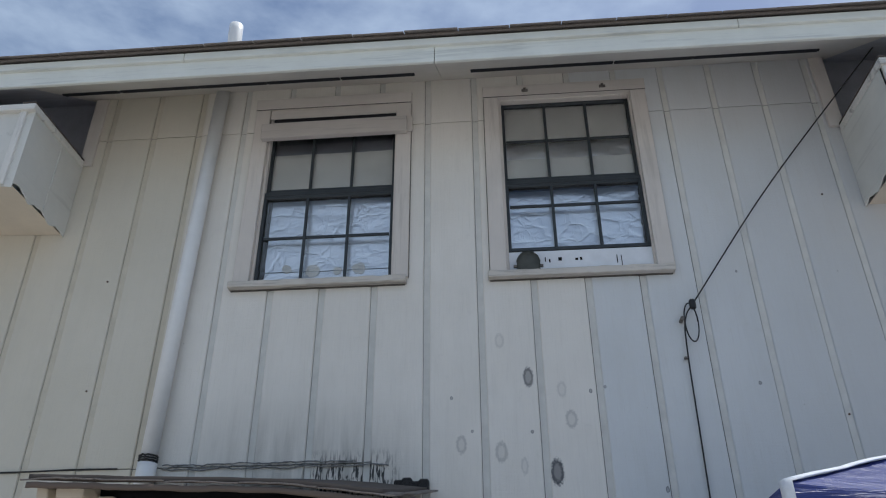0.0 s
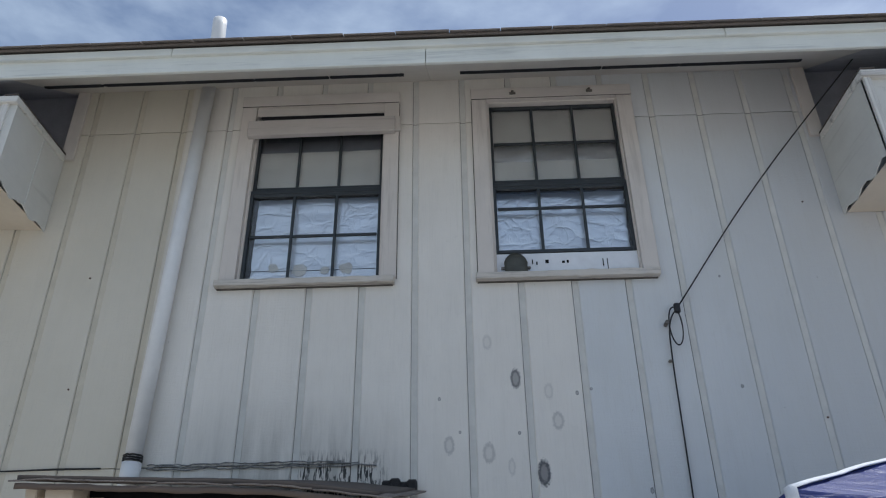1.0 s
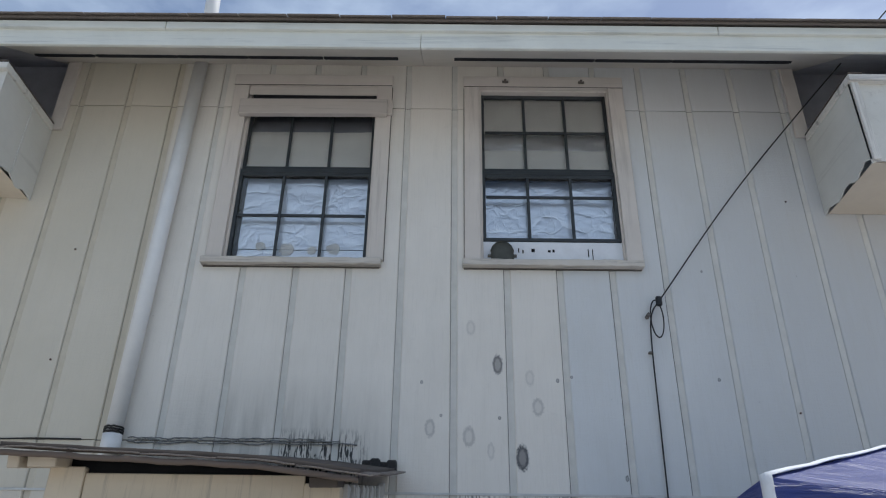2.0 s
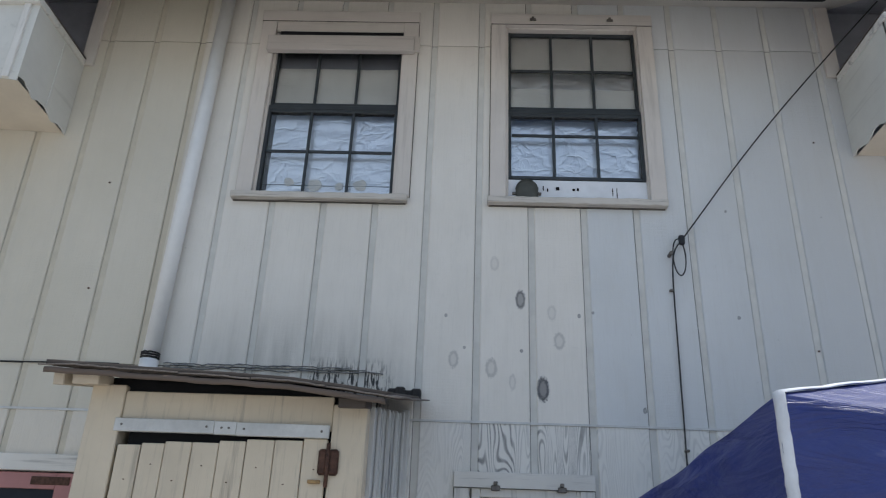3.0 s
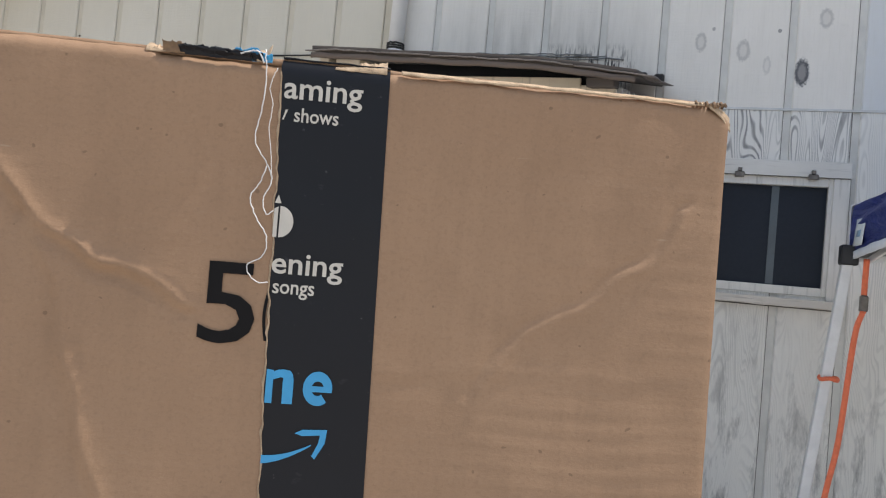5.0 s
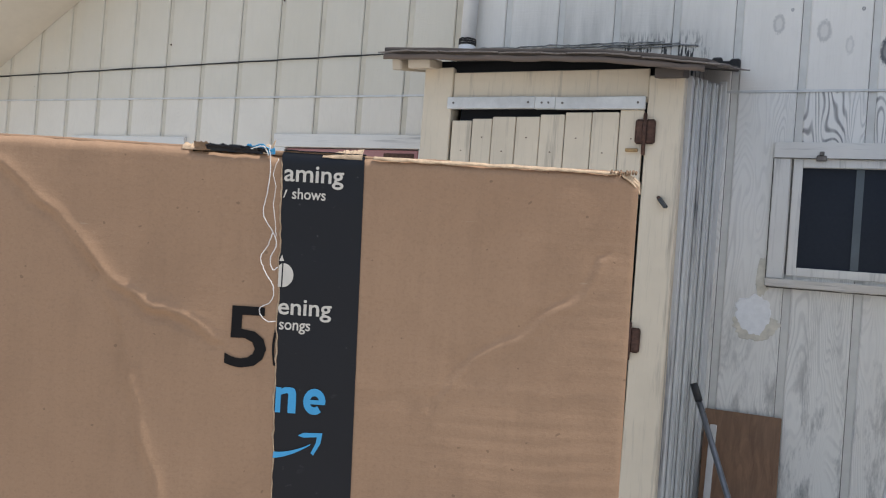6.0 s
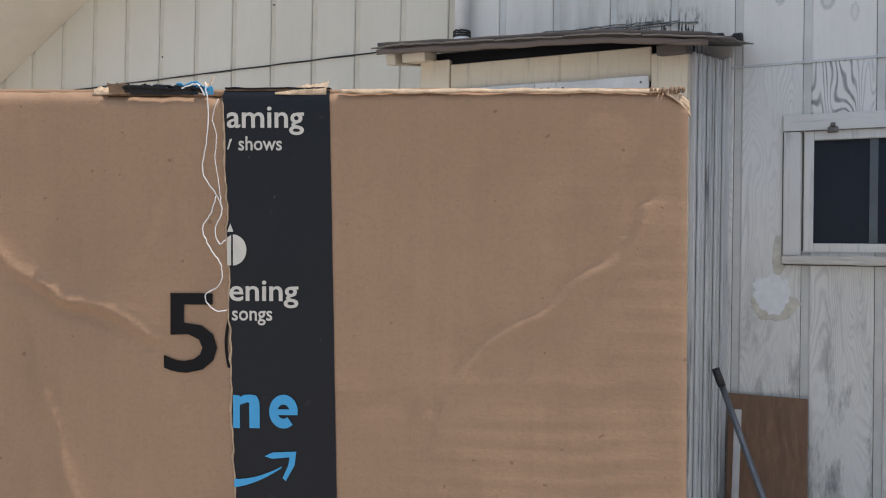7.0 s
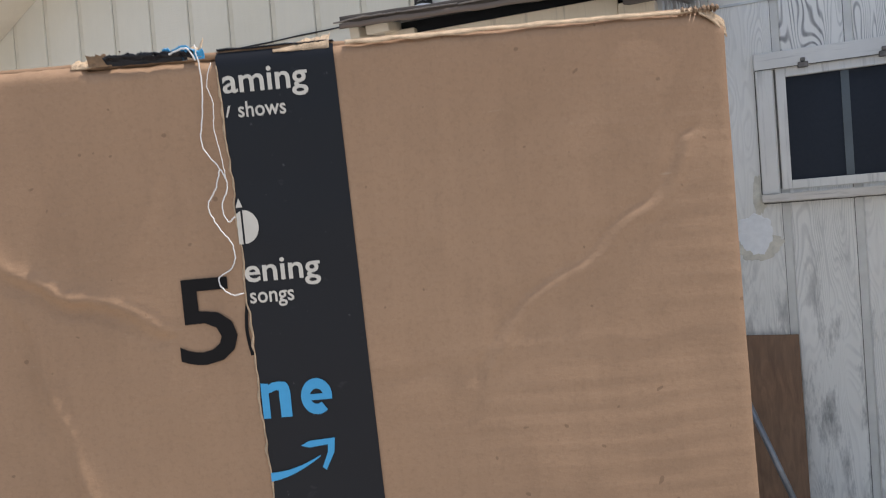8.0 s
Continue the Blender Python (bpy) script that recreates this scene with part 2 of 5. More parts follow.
def cardboard():
    k = Nodes("brown_cardboard")
    co = k.n.new("ShaderNodeTexCoord").outputs["Object"]
    fibre = k.noise(1.0, 6, 0.7, k.mapped((420, 900, 900), vec=co))
    streak = k.noise(1.0, 4, 0.6, k.mapped((160, 9, 9), vec=co))
    pulp = k.noise(520, 3, 0.7, co)
    mottled = k.noise(38, 5, 0.65, co)
    big = k.noise(6, 4, 0.6, co)
    flute = k.noise(1.0, 2, 0.5, k.mapped((3, 150, 3), vec=co))
    c = k.mix(k.ramp(big, 0.3, 0.7), (0.300, 0.183, 0.108), (0.352, 0.220, 0.132))
    c = k.mix(k.math("MULTIPLY", k.ramp(mottled, 0.5, 0.72), 0.30), c, (0.225, 0.137, 0.08))
    c = k.mix(k.math("MULTIPLY", k.ramp(fibre, 0.55, 0.8), 0.35), c, (0.42, 0.29, 0.185))
    c = k.mix(k.math("MULTIPLY", k.ramp(streak, 0.42, 0.75), 0.22), c, (0.235, 0.145, 0.087))
    c = k.mix(k.math("MULTIPLY", k.ramp(pulp, 0.48, 0.70), 0.30), c, (0.215, 0.132, 0.078))
    scratch = k.ramp(k.noise(1.0, 2, 0.5, k.mapped((35, 190, 35), rot=(0, 0, 0.5), vec=co)), 0.735, 0.77)
    c = k.mix(k.math("MULTIPLY", scratch, 0.35), c, (0.50, 0.38, 0.27))
    dot = k.ramp(k.noise(210, 1, 0.5, co), 0.76, 0.78)
    c = k.mix(k.math("MULTIPLY", dot, 0.5), c, (0.12, 0.07, 0.04))
    h = k.math("ADD", k.math("MULTIPLY", k.math("ADD", fibre, pulp), 0.35), flute)
    return k.done(c, 0.70, 0, h, 0.32, 0.0013, 0.35)


def tape_film():
    k = Nodes("black_tape")
    co = k.n.new("ShaderNodeTexCoord").outputs["Object"]
    dust = k.ramp(k.noise(330, 3, 0.6, co), 0.70, 0.76)
    scuff = k.ramp(k.noise(1.0, 4, 0.6, k.mapped((60, 110, 60), vec=co)), 0.66, 0.78)
    c = k.mix(k.math("MULTIPLY", dust, 0.25), (0.010, 0.011, 0.014), (0.22, 0.22, 0.23))
    c = k.mix(k.math("MULTIPLY", scuff, 0.12), c, (0.3, 0.3, 0.32))
    return k.done(c, k.math("ADD", k.math("MULTIPLY", k.noise(60, 3, 0.6, co), 0.2), 0.26), 0, k.noise(90, 3, 0.5, co), 0.12, 0.001, 0.22)


def shingle():
    k = Nodes("asphalt_shingle")
    grit, big = k.noise(420, 3), k.noise(7, 4)
    c = k.mix(k.ramp(grit, 0.35, 0.7), (0.10, 0.085, 0.075), (0.32, 0.28, 0.25))
    c = k.mix(k.math("MULTIPLY", k.ramp(big, 0.45, 0.75), 0.4), c, (0.24, 0.21, 0.18))
    return k.done(c, 0.9, 0, grit, 0.6, 0.004)


def tent_cloth():
    k = Nodes("blue_canopy_cloth")
    fold, weave = k.noise(1.0, 5, 0.55, k.mapped((2.2, 2.2, 11.0)), 0.9), k.noise(600, 2)
    c = k.mix(k.ramp(k.noise(3, 4), 0.3, 0.7), (0.017, 0.031, 0.165), (0.025, 0.044, 0.225))
    return k.done(c, 0.42, 0, k.math("ADD", fold, k.math("MULTIPLY", weave, 0.02)), 0.8, 0.07)


def ply():
    k = Nodes("stained_plywood")
    grain, big = k.noise(1.0, 6, 0.65, k.mapped((40, 40, 3.0)), 0.8), k.noise(2.5, 4)
    c = k.mix(k.ramp(grain, 0.3, 0.7), (0.13, 0.065, 0.032), (0.25, 0.135, 0.07))
    c = k.mix(k.math("MULTIPLY", k.ramp(big, 0.4, 0.7), 0.4), c, (0.16, 0.10, 0.06))
    return k.done(c, 0.55, 0, grain, 0.25, 0.003)


M = {
    "siding": siding_paint(),
    "bare": siding_bare(),
    "joint": plain("shadowed_joint", (0.21, 0.20, 0.18), 0.9, 0, 0.3, 20),
    # wall paints darkened to hold the shade and dirt of the grooves
    "groove": plain("shade_toned_paint", (0.64, 0.63, 0.585), 0.8, vary=0.09),
    "groove_cream": plain("shade_toned_cream_paint", (0.58, 0.535, 0.435), 0.8, vary=0.09),
    "casing": painted_wood("casing_paint", (0.66, 0.61, 0.555), 0.36, (0.33, 0.30, 0.27)),
    "casing_x": painted_wood("casing_paint_level", (0.66, 0.61, 0.555), 0.36, (0.33, 0.30, 0.27), "x"),
    "board_grey": painted_wood("weathered_board_paint", (0.53, 0.49, 0.45), 0.5, (0.27, 0.25, 0.23), "x"),
    "sill": painted_wood("worn_sill_paint", (0.60, 0.56, 0.50), 0.95, (0.16, 0.145, 0.13), "x"),
    "casing_old": painted_wood("worn_casing_paint", (0.70, 0.68, 0.63), 0.55, (0.24, 0.23, 0.21)),
    "casing_old_x": painted_wood("worn_casing_paint_level", (0.70, 0.68, 0.63), 0.7, (0.22, 0.21, 0.20), "x"),
    "fascia": painted_wood("fascia_paint", (0.74, 0.755, 0.70), 0.40, (0.30, 0.32, 0.32), "x"),
    "soffit": painted_wood("soffit_paint", (0.62, 0.59, 0.54), 0.12, (0.38, 0.36, 0.33), "x"),
    "stair": painted_wood("stair_box_paint", (0.66, 0.65, 0.60), 0.3, (0.36, 0.35, 0.32), "y"),
    "stair_under": plain("stair_box_underside", (0.72, 0.64, 0.52), 0.8, vary=0.08, scale=2.0),
    # slate tone that holds the shade seen under the eave
    "recess": plain("recess_shade_grey", (0.46, 0.47, 0.51), 0.8),
    "shed": painted_wood("shed_paint", (0.64, 0.555, 0.425), 0.7, (0.27, 0.235, 0.185)),
    "shed_grey": painted_wood("shed_grey_plank", (0.56, 0.56, 0.54), 1.0, (0.075, 0.075, 0.08)),
    "shed_dark": plain("shed_rafter", (0.085, 0.07, 0.06), 0.9),
    "rafter": painted_wood("rafter_paint", (0.56, 0.48, 0.37), 0.5, (0.2, 0.17, 0.14), "x"),
    "rafter_edge": painted_wood("bare_brown_edge", (0.13, 0.095, 0.072), 0.7, (0.06, 0.05, 0.045), "x"),
    "gap": plain("dark_joint", (0.13, 0.12, 0.105), 0.9, 0, 0.3, 30),
    # near-black that stands in for the darkness of unlit gaps and insides
    "void": plain("shade_black", (0.012, 0.013, 0.016), 0.9),
    "metal_strip": plain("weathered_zinc", (0.60, 0.60, 0.58), 0.55, 0.25, 0.15),
    "rust": plain("rusty_iron", (0.115, 0.06, 0.042), 0.85, 0.2, 0.45, 60, 0.5),
    "brass": plain("tarnished_brass", (0.42, 0.27, 0.12), 0.5, 0.5, 0.4, 60),
    "clip": plain("dull_steel_clip", (0.20, 0.18, 0.16), 0.6, 0.6, 0.3, 40),
    "pvc": plain("white_pvc", (0.78, 0.78, 0.77), 0.42, 0, 0.06, 5),
    "tar": plain("roof_tar", (0.028, 0.026, 0.026), 0.55, 0, 0.4, 30, 0.8, 0.008),
    "caulk": plain("grey_caulk", (0.30, 0.30, 0.29), 0.8, 0, 0.5, 40, 0.6, 0.006),
    "shingle": shingle(),
    "sash": plain("black_sash", (0.045, 0.052, 0.056), 0.5, 0.2, 0.2),
    "foil": foil(),
    "paper": plain("backing_paper", (0.80, 0.79, 0.74), 0.85, 0, 0.12, 6),
    "white_panel": plain("white_insulation", (0.78, 0.80, 0.83), 0.5, 0, 0.08, 8),
    "glass": glass("window_glass"),
    "screen": plain("insect_screen", (0.016, 0.021, 0.030), 0.9, 0, 0.1, 4, 0.0),
    # slate tone of the dark reflection on the upper panes
    "reflection_grey": plain("grey_reflection_tone", (0.30, 0.32, 0.35), 0.8, 0, 0.12, 5),
    "curtain": plain("grey_mullion", (0.10, 0.12, 0.13), 0.6),
    "pink": painted_wood("faded_red_paint", (0.42, 0.20, 0.19), 0.3, (0.26, 0.14, 0.12)),
    "bowl": plain("dull_green_metal", (0.085, 0.085, 0.070), 0.5, 0.3, 0.3),
    "wire": plain("black_cable", (0.012, 0.012, 0.013), 0.5, 0, 0.2, 60),
    "plaster": plain("white_filler", (0.86, 0.86, 0.85), 0.85, 0, 0.06, 30, 0.5, 0.006),
    "stain": plain("yellowed_patch", (0.67, 0.63, 0.53), 0.85, 0, 0.2, 20),
    "ply": ply(),
    "steel": plain("grey_steel_tube", (0.20, 0.21, 0.23), 0.35, 0.7, 0.2, 20),
    "stick": plain("pale_stick", (0.55, 0.54, 0.52), 0.6),
    "cloth": tent_cloth(),
    "lining": plain("silver_lining_cloth", (0.30, 0.31, 0.31), 0.6, 0, 0.15, 6),
    "piping": plain("white_piping", (0.74, 0.76, 0.80), 0.7, 0, 0.1, 12, 0.4, 0.004),
    "tent_steel": plain("white_tent_frame", (0.74, 0.75, 0.74), 0.35, 0.05, 0.08, 12),
    "black_plastic": plain("black_plastic", (0.02, 0.02, 0.022), 0.4, 0, 0.15, 30),
    "orange": plain("orange_strap", (0.88, 0.20, 0.09), 0.65, 0, 0.12, 60),
    "sticker": plain("pale_sticker", (0.72, 0.78, 0.80), 0.5, 0, 0.05, 20),
    "sticker_ink": plain("faded_sticker_print", (0.30, 0.45, 0.60), 0.5),
    "bulb": glass("bulb_glass", (0.86, 0.86, 0.84)),
    "card": cardboard(),
    "card_torn": plain("torn_cardboard_fibre", (0.52, 0.38, 0.25), 0.9, 0, 0.25, 240, 0.6, 0.0012),
    "card_core": plain("cardboard_flute", (0.26, 0.165, 0.095), 0.9, 0, 0.3, 300, 0.6, 0.001),
    "tape": tape_film(),
    "tape_text": plain("pale_tape_print", (0.56, 0.52, 0.45), 0.5, 0, 0.06, 200, 0.05, 0.0003),
    "tape_blue": plain("blue_tape_print", (0.035, 0.30, 0.56), 0.45, 0, 0.06, 200, 0.05, 0.0003),
    "ink": plain("black_print", (0.010, 0.009, 0.009), 0.75, 0, 0.1, 200, 0.05, 0.0003, 0.15),
    "thread": plain("white_thread", (0.72, 0.70, 0.67), 0.85, 0, 0.1, 300),
    "ground": plain("dusty_concrete", (0.50, 0.47, 0.43), 0.9, 0, 0.25, 1.4, 0.4, 0.01),
}


# ---- mesh helpers ----
def part(name, bm, material, parent=None, label=""):
    """Links a bmesh as one mesh object, under a thing or a part where one is given."""
    me = bpy.data.meshes.new(name)
    bm.to_mesh(me)
    bm.free()
    me.materials.append(M[material])
    ob = new(name, me)
    ob.parent = parent
    if label:
        tagged(ob, label)
    return ob


def thing(name, label, category, group="", kind="", at=(0, 0, 0)):
    ob = new(name)
    ob.empty_display_size = 0.1
    return tagged(ob, label, category, group, kind)


def box(x0, x1, y0, y1, z0, z1, bevel=0.003, bm=None):
    """A box with softened edges, added to bm."""
    made = bmesh.new()
    bmesh.ops.create_cube(made, size=1, matrix=Matrix.LocRotScale(((x0 + x1) / 2, (y0 + y1) / 2, (z0 + z1) / 2), None, (x1 - x0, y1 - y0, z1 - z0)))
    if bevel:
        bmesh.ops.bevel(made, geom=made.edges[:], offset=bevel, segments=1, affect="EDGES")
    return made if bm is None else joined(bm, made)


def joined(bm, other):
    me = bpy.data.meshes.new("tmp")
    other.to_mesh(me)
    other.free()
    bm.from_mesh(me)
    bpy.data.meshes.remove(me)
    return bm


def bar(a, b, w, h, bevel=0.002, up=(0, 0, 1)):
    """A straight bar from a to b, w wide and h deep."""
    a, b = Vector(a), Vector(b)
    made = box(-w / 2, w / 2, -h / 2, h / 2, 0, (b - a).length, bevel)
    z = (b - a).normalized()
    x = Vector(up).cross(z)
    x = x.normalized() if x.length > 1e-4 else Vector((1, 0, 0))
    m = Matrix((x, z.cross(x), z)).transposed().to_4x4()
    m.translation = a
    made.transform(m)
    return made


def tube(points, radius, sides=8, bm=None, radii=None):
    """A round tube along points."""
    bm = bm or bmesh.new()
    pts = [Vector(p) for p in points]
    rings, side = [], None
    for n, p in enumerate(pts):
        d = (pts[min(n + 1, len(pts) - 1)] - pts[max(n - 1, 0)]).normalized()
        if side is None:
            side = d.orthogonal().normalized()
        side = (side - d * side.dot(d)).normalized()
        other = d.cross(side)
        r = radii[n] if radii else radius
        rings.append([bm.verts.new(p + r * (math.cos(a) * side + math.sin(a) * other)) for a in (2 * math.pi * s / sides for s in range(sides))])
    for lo, hi in zip(rings, rings[1:]):
        for s in range(sides):
            bm.faces.new((lo[s], lo[(s + 1) % sides], hi[(s + 1) % sides], hi[s])).smooth = True
    bm.faces.new(rings[0][::-1])
    bm.faces.new(rings[-1])
    return bm


def smooth_line(points, steps=8):
    """A Catmull-Rom line through points."""
    p = [Vector(v) for v in points]
    p = [2 * p[0] - p[1], *p, 2 * p[-1] - p[-2]]
    out = []
    for a, b, c, d in zip(p, p[1:], p[2:], p[3:]):
        for s in range(steps):
            t = s / steps
            out.append(0.5 * (2 * b + (c - a) * t + (2 * a - 5 * b + 4 * c - d) * t * t + (3 * b - a - 3 * c + d) * t ** 3))
    return [*out, p[-2]]


def prism(outline, y0, y1):
    """An outline in x and z, drawn through from y0 to y1."""
    bm = bmesh.new()
    front, back = [bm.verts.new((x, y0, z)) for x, z in outline], [bm.verts.new((x, y1, z)) for x, z in outline]
    bm.faces.new(front)
    bm.faces.new(back[::-1])
    for n in range(len(outline)):
        m = (n + 1) % len(outline)
        bm.faces.new((front[m], front[n], back[n], back[m]))
    bmesh.ops.recalc_face_normals(bm, faces=bm.faces[:])
    return bm


def sheet(f, nu, nv, thick=0.0):
    """A sheet of quads from f(u, v), both 0 to 1, with a thickness where asked."""
    bm = bmesh.new()
    grid = [[bm.verts.new(f(i / nu, j / nv)) for j in range(nv + 1)] for i in range(nu + 1)]
    for i in range(nu):
        for j in range(nv):
            bm.faces.new((grid[i][j], grid[i + 1][j], grid[i + 1][j + 1], grid[i][j + 1])).smooth = True
    if thick:
        bm.normal_update()
        bmesh.ops.solidify(bm, geom=bm.faces[:], thickness=thick)
        bmesh.ops.recalc_face_normals(bm, faces=bm.faces[:])
    return bm


def wob(x, y=0.0, z=0.0, scale=1.0):
    return noise.noise(Vector((x, y, z)) * scale)


# ---- the house: walls, eave, roof ----
WALL = 5.0
X0, X1 = -9.0, 6.0
SIDE_L, SIDE_R = -2.950, 1.890
SEAM, SEAM_L, SEAM_UP, TOP = 2.58, 2.832, 5.008, 5.375
PITCH, GROOVE, GROOVE_AT = 0.3045, 0.036, -0.362
HOLES = [(-1.72, -0.855, 3.865, 5.20), (-0.21, 0.655, 3.865, 5.20), (-0.372, 0.19, 1.69, 2.26), (-5.09, -4.22, 1.67, 2.25), (-3.30, -2.37, 0.15, 2.265),
         (X0, SIDE_L, 4.77, 5.44), (SIDE_R, X1, 4.72, 5.44)]


def fall(x):
    """How far the left seam has dropped at x."""
    return -0.021 * max(0.0, -2.7 - x)


def cut(rects, hole):
    """Rectangles (x0, x1, z0, z1) less a hole."""
    a, b, c, d = hole
    out = []
    for x0, x1, z0, z1 in rects:
        if a >= x1 or b <= x0 or c >= z1 or d <= z0:
            out.append((x0, x1, z0, z1))
            continue
        if z0 < c:
            out.append((x0, x1, z0, c))
        if d < z1:
            out.append((x0, x1, d, z1))
        lo, hi = max(z0, c), min(z1, d)
        if x0 < a:
            out.append((x0, a, lo, hi))
        if b < x1:
            out.append((b, x1, lo, hi))
    return out


def less(rects, holes):
    for h in holes:
        rects = cut(rects, h)
    return [r for r in rects if r[1] - r[0] > 0.004 and r[3] - r[2] > 0.004]


bm = box(-60, 60, -60, 60, -0.2, 0, 0)
bmesh.ops.subdivide_edges(bm, edges=bm.edges[:], cuts=3)
tagged(part("ground", bm, "ground"), "bare dusty pale concrete yard in front of house", "ground", kind="structure")

backing = bmesh.new()
for x0, x1, z0, z1 in less([(X0, X1, 0, TOP + 0.06)], HOLES):
    box(x0, x1, WALL + 0.012, WALL + 0.15, z0, z1, 0, backing)
wall_back = tagged(part("wall_back", backing, "joint"), "cream painted grooved plywood siding with peeling spots", "wall", kind="structure")

# set-back wall, with the recess's shade put into its colour
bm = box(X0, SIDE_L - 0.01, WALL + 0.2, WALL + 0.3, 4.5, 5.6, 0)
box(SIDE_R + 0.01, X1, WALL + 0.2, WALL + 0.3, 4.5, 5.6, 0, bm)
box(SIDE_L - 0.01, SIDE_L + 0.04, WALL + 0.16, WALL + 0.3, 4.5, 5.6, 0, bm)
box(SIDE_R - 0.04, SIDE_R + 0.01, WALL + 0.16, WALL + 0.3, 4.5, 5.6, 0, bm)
tagged(part("wall_recess", bm, "recess"), "slate grey wall set back under eave, shade in its colour", "wall", kind="structure")

bm = box(X0, X0 + 0.15, WALL + 0.15, 12.0, 0, 5.3, 0)
box(X1 - 0.15, X1, WALL + 0.15, 12.0, 0, 5.3, 0, bm)
box(X0, X1, 12.0, 12.15, 0, 5.3, 0, bm)
tagged(part("wall_rear", bm, "groove"), "plain cream painted rear walls of house", "wall", kind="structure")
tagged(part("floor", box(X0 + 0.15, X1 - 0.15, WALL + 0.16, 12.0, 0, 0.15, 0), "void"), "dark bare floor inside the house", "floor", kind="structure")
tagged(part("ceiling", box(X0 + 0.15, X1 - 0.15, WALL + 0.9, 12.0, 2.6, 2.8, 0), "void"), "dark ceiling between the two storeys", "ceiling", kind="structure")

# sloping soffit with its vent slots, fascia boards and shingled roof
EAVE_Y, EAVE_Z = 4.39, 4.955


def soffit_z(y):
    return EAVE_Z + (y - EAVE_Y) / (WALL - EAVE_Y) * (5.372 - EAVE_Z)


bm = bmesh.new()
for a, b in ((SIDE_L - 0.06, -0.57), (-0.567, SIDE_R + 0.06)):
    made = bar((a, EAVE_Y, EAVE_Z + 0.012), (a, WALL + 0.75, soffit_z(WALL + 0.75) + 0.012), 0.001, 0.024, 0)
    for v in made.verts:
        v.co.x = a if v.co.x < a else b
    joined(bm, made)
soffit = tagged(part("soffit", bm, "soffit"), "cream painted sloping soffit under the eave", "soffit", kind="structure")
# outer soffit in a darker tone that imitates shade above the boxes
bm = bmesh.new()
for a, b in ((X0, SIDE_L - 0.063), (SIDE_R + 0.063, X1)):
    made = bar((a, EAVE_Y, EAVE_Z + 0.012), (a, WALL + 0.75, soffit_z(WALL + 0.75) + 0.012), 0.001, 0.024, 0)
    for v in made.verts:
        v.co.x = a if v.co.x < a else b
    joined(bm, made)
tagged(part("soffit_recess", bm, "recess"), "slate grey soffit over the hung boxes, shade in its colour", "soffit", kind="structure")
SLOT_Y = WALL - 0.335
for n, (a, b) in enumerate([(-2.98, -2.62), (-2.60, -2.1), (-2.09, -1.66), (-1.65, -1.19), (-1.18, -0.72), (-0.37, 0.5), (0.51, 0.98), (0.99, 1.72)]):
    for dy in (0.0, 0.024):
        z = soffit_z(SLOT_Y + dy)
        part("vent_slot", box(a, b, SLOT_Y + dy, SLOT_Y + dy + 0.020, z - 0.005, z + 0.008, 0), "void", soffit)

for name, a, b in (("fascia_board", X0, -0.568), ("fascia_board", -0.565, X1)):
    tagged(part(name, box(a, b, EAVE_Y - 0.022, EAVE_Y, EAVE_Z - 0.012, EAVE_Z + 0.120, 0.003), "fascia"), "off-white painted fascia board with flaking paint", "fascia", kind="structure")
for a, b in ((X0, -2.05), (-2.047, 1.15), (1.153, X1)):
    tagged(part("fascia_trim", box(a, b, EAVE_Y - 0.045, EAVE_Y, EAVE_Z + 0.098, EAVE_Z + 0.152, 0.004), "fascia"), "cream painted drip trim along the roof edge", "trim", kind="structure")

RISE = math.tan(radians(27))
ROOF_Y, ROOF_Z = EAVE_Y - 0.065, EAVE_Z + 0.152
RIDGE_Y = 8.5
bm = bmesh.new()
prof = [(ROOF_Y, ROOF_Z), (RIDGE_Y, ROOF_Z + (RIDGE_Y - ROOF_Y) * RISE), (12.6, ROOF_Z + (2 * RIDGE_Y - ROOF_Y - 12.6) * RISE)]
lo = [[bm.verts.new((x, y, z)) for y, z in prof] for x in (X0 - 0.3, X1 + 0.3)]
hi = [[bm.verts.new((x, y, z + 0.018)) for y, z in prof] for x in (X0 - 0.3, X1 + 0.3)]
for n in (0, 1):
    bm.faces.new((hi[0][n], hi[1][n], hi[1][n + 1], hi[0][n + 1]))
    bm.faces.new((lo[0][n], lo[0][n + 1], lo[1][n + 1], lo[1][n]))
    for s in (0, 1):
        bm.faces.new((lo[s][n], lo[s][n + 1], hi[s][n + 1], hi[s][n]))
bm.faces.new((lo[0][0], lo[1][0], hi[1][0], hi[0][0]))
bm.faces.new((lo[0][2], lo[1][2], hi[1][2], hi[0][2]))
bmesh.ops.recalc_face_normals(bm, faces=bm.faces[:])
roof = tagged(part("roof", bm, "shingle"), "dark asphalt shingle roof with worn edge", "roof", kind="structure")

# corner boards where the plain wall meets the recesses
for x0, x1 in ((SIDE_L, SIDE_L + 0.085), (SIDE_R - 0.085, SIDE_R)):
    tagged(part("corner_board", box(x0, x1, WALL - 0.022, WALL, 4.80, TOP, 0.003), "casing"), "narrow cream corner board beside dark recess", "trim", kind="structure")

# thin metal flashing in the level seams
for a, b, z in ((-0.86, X1, SEAM), (X0, -1.93, SEAM)):
    tagged(part("seam_flashing", box(a, b, WALL - 0.006, WALL + 0.004, z - 0.006, z + 0.006, 0.001), "metal_strip"), "thin pale metal flashing between siding sheets", "trim", kind="structure")


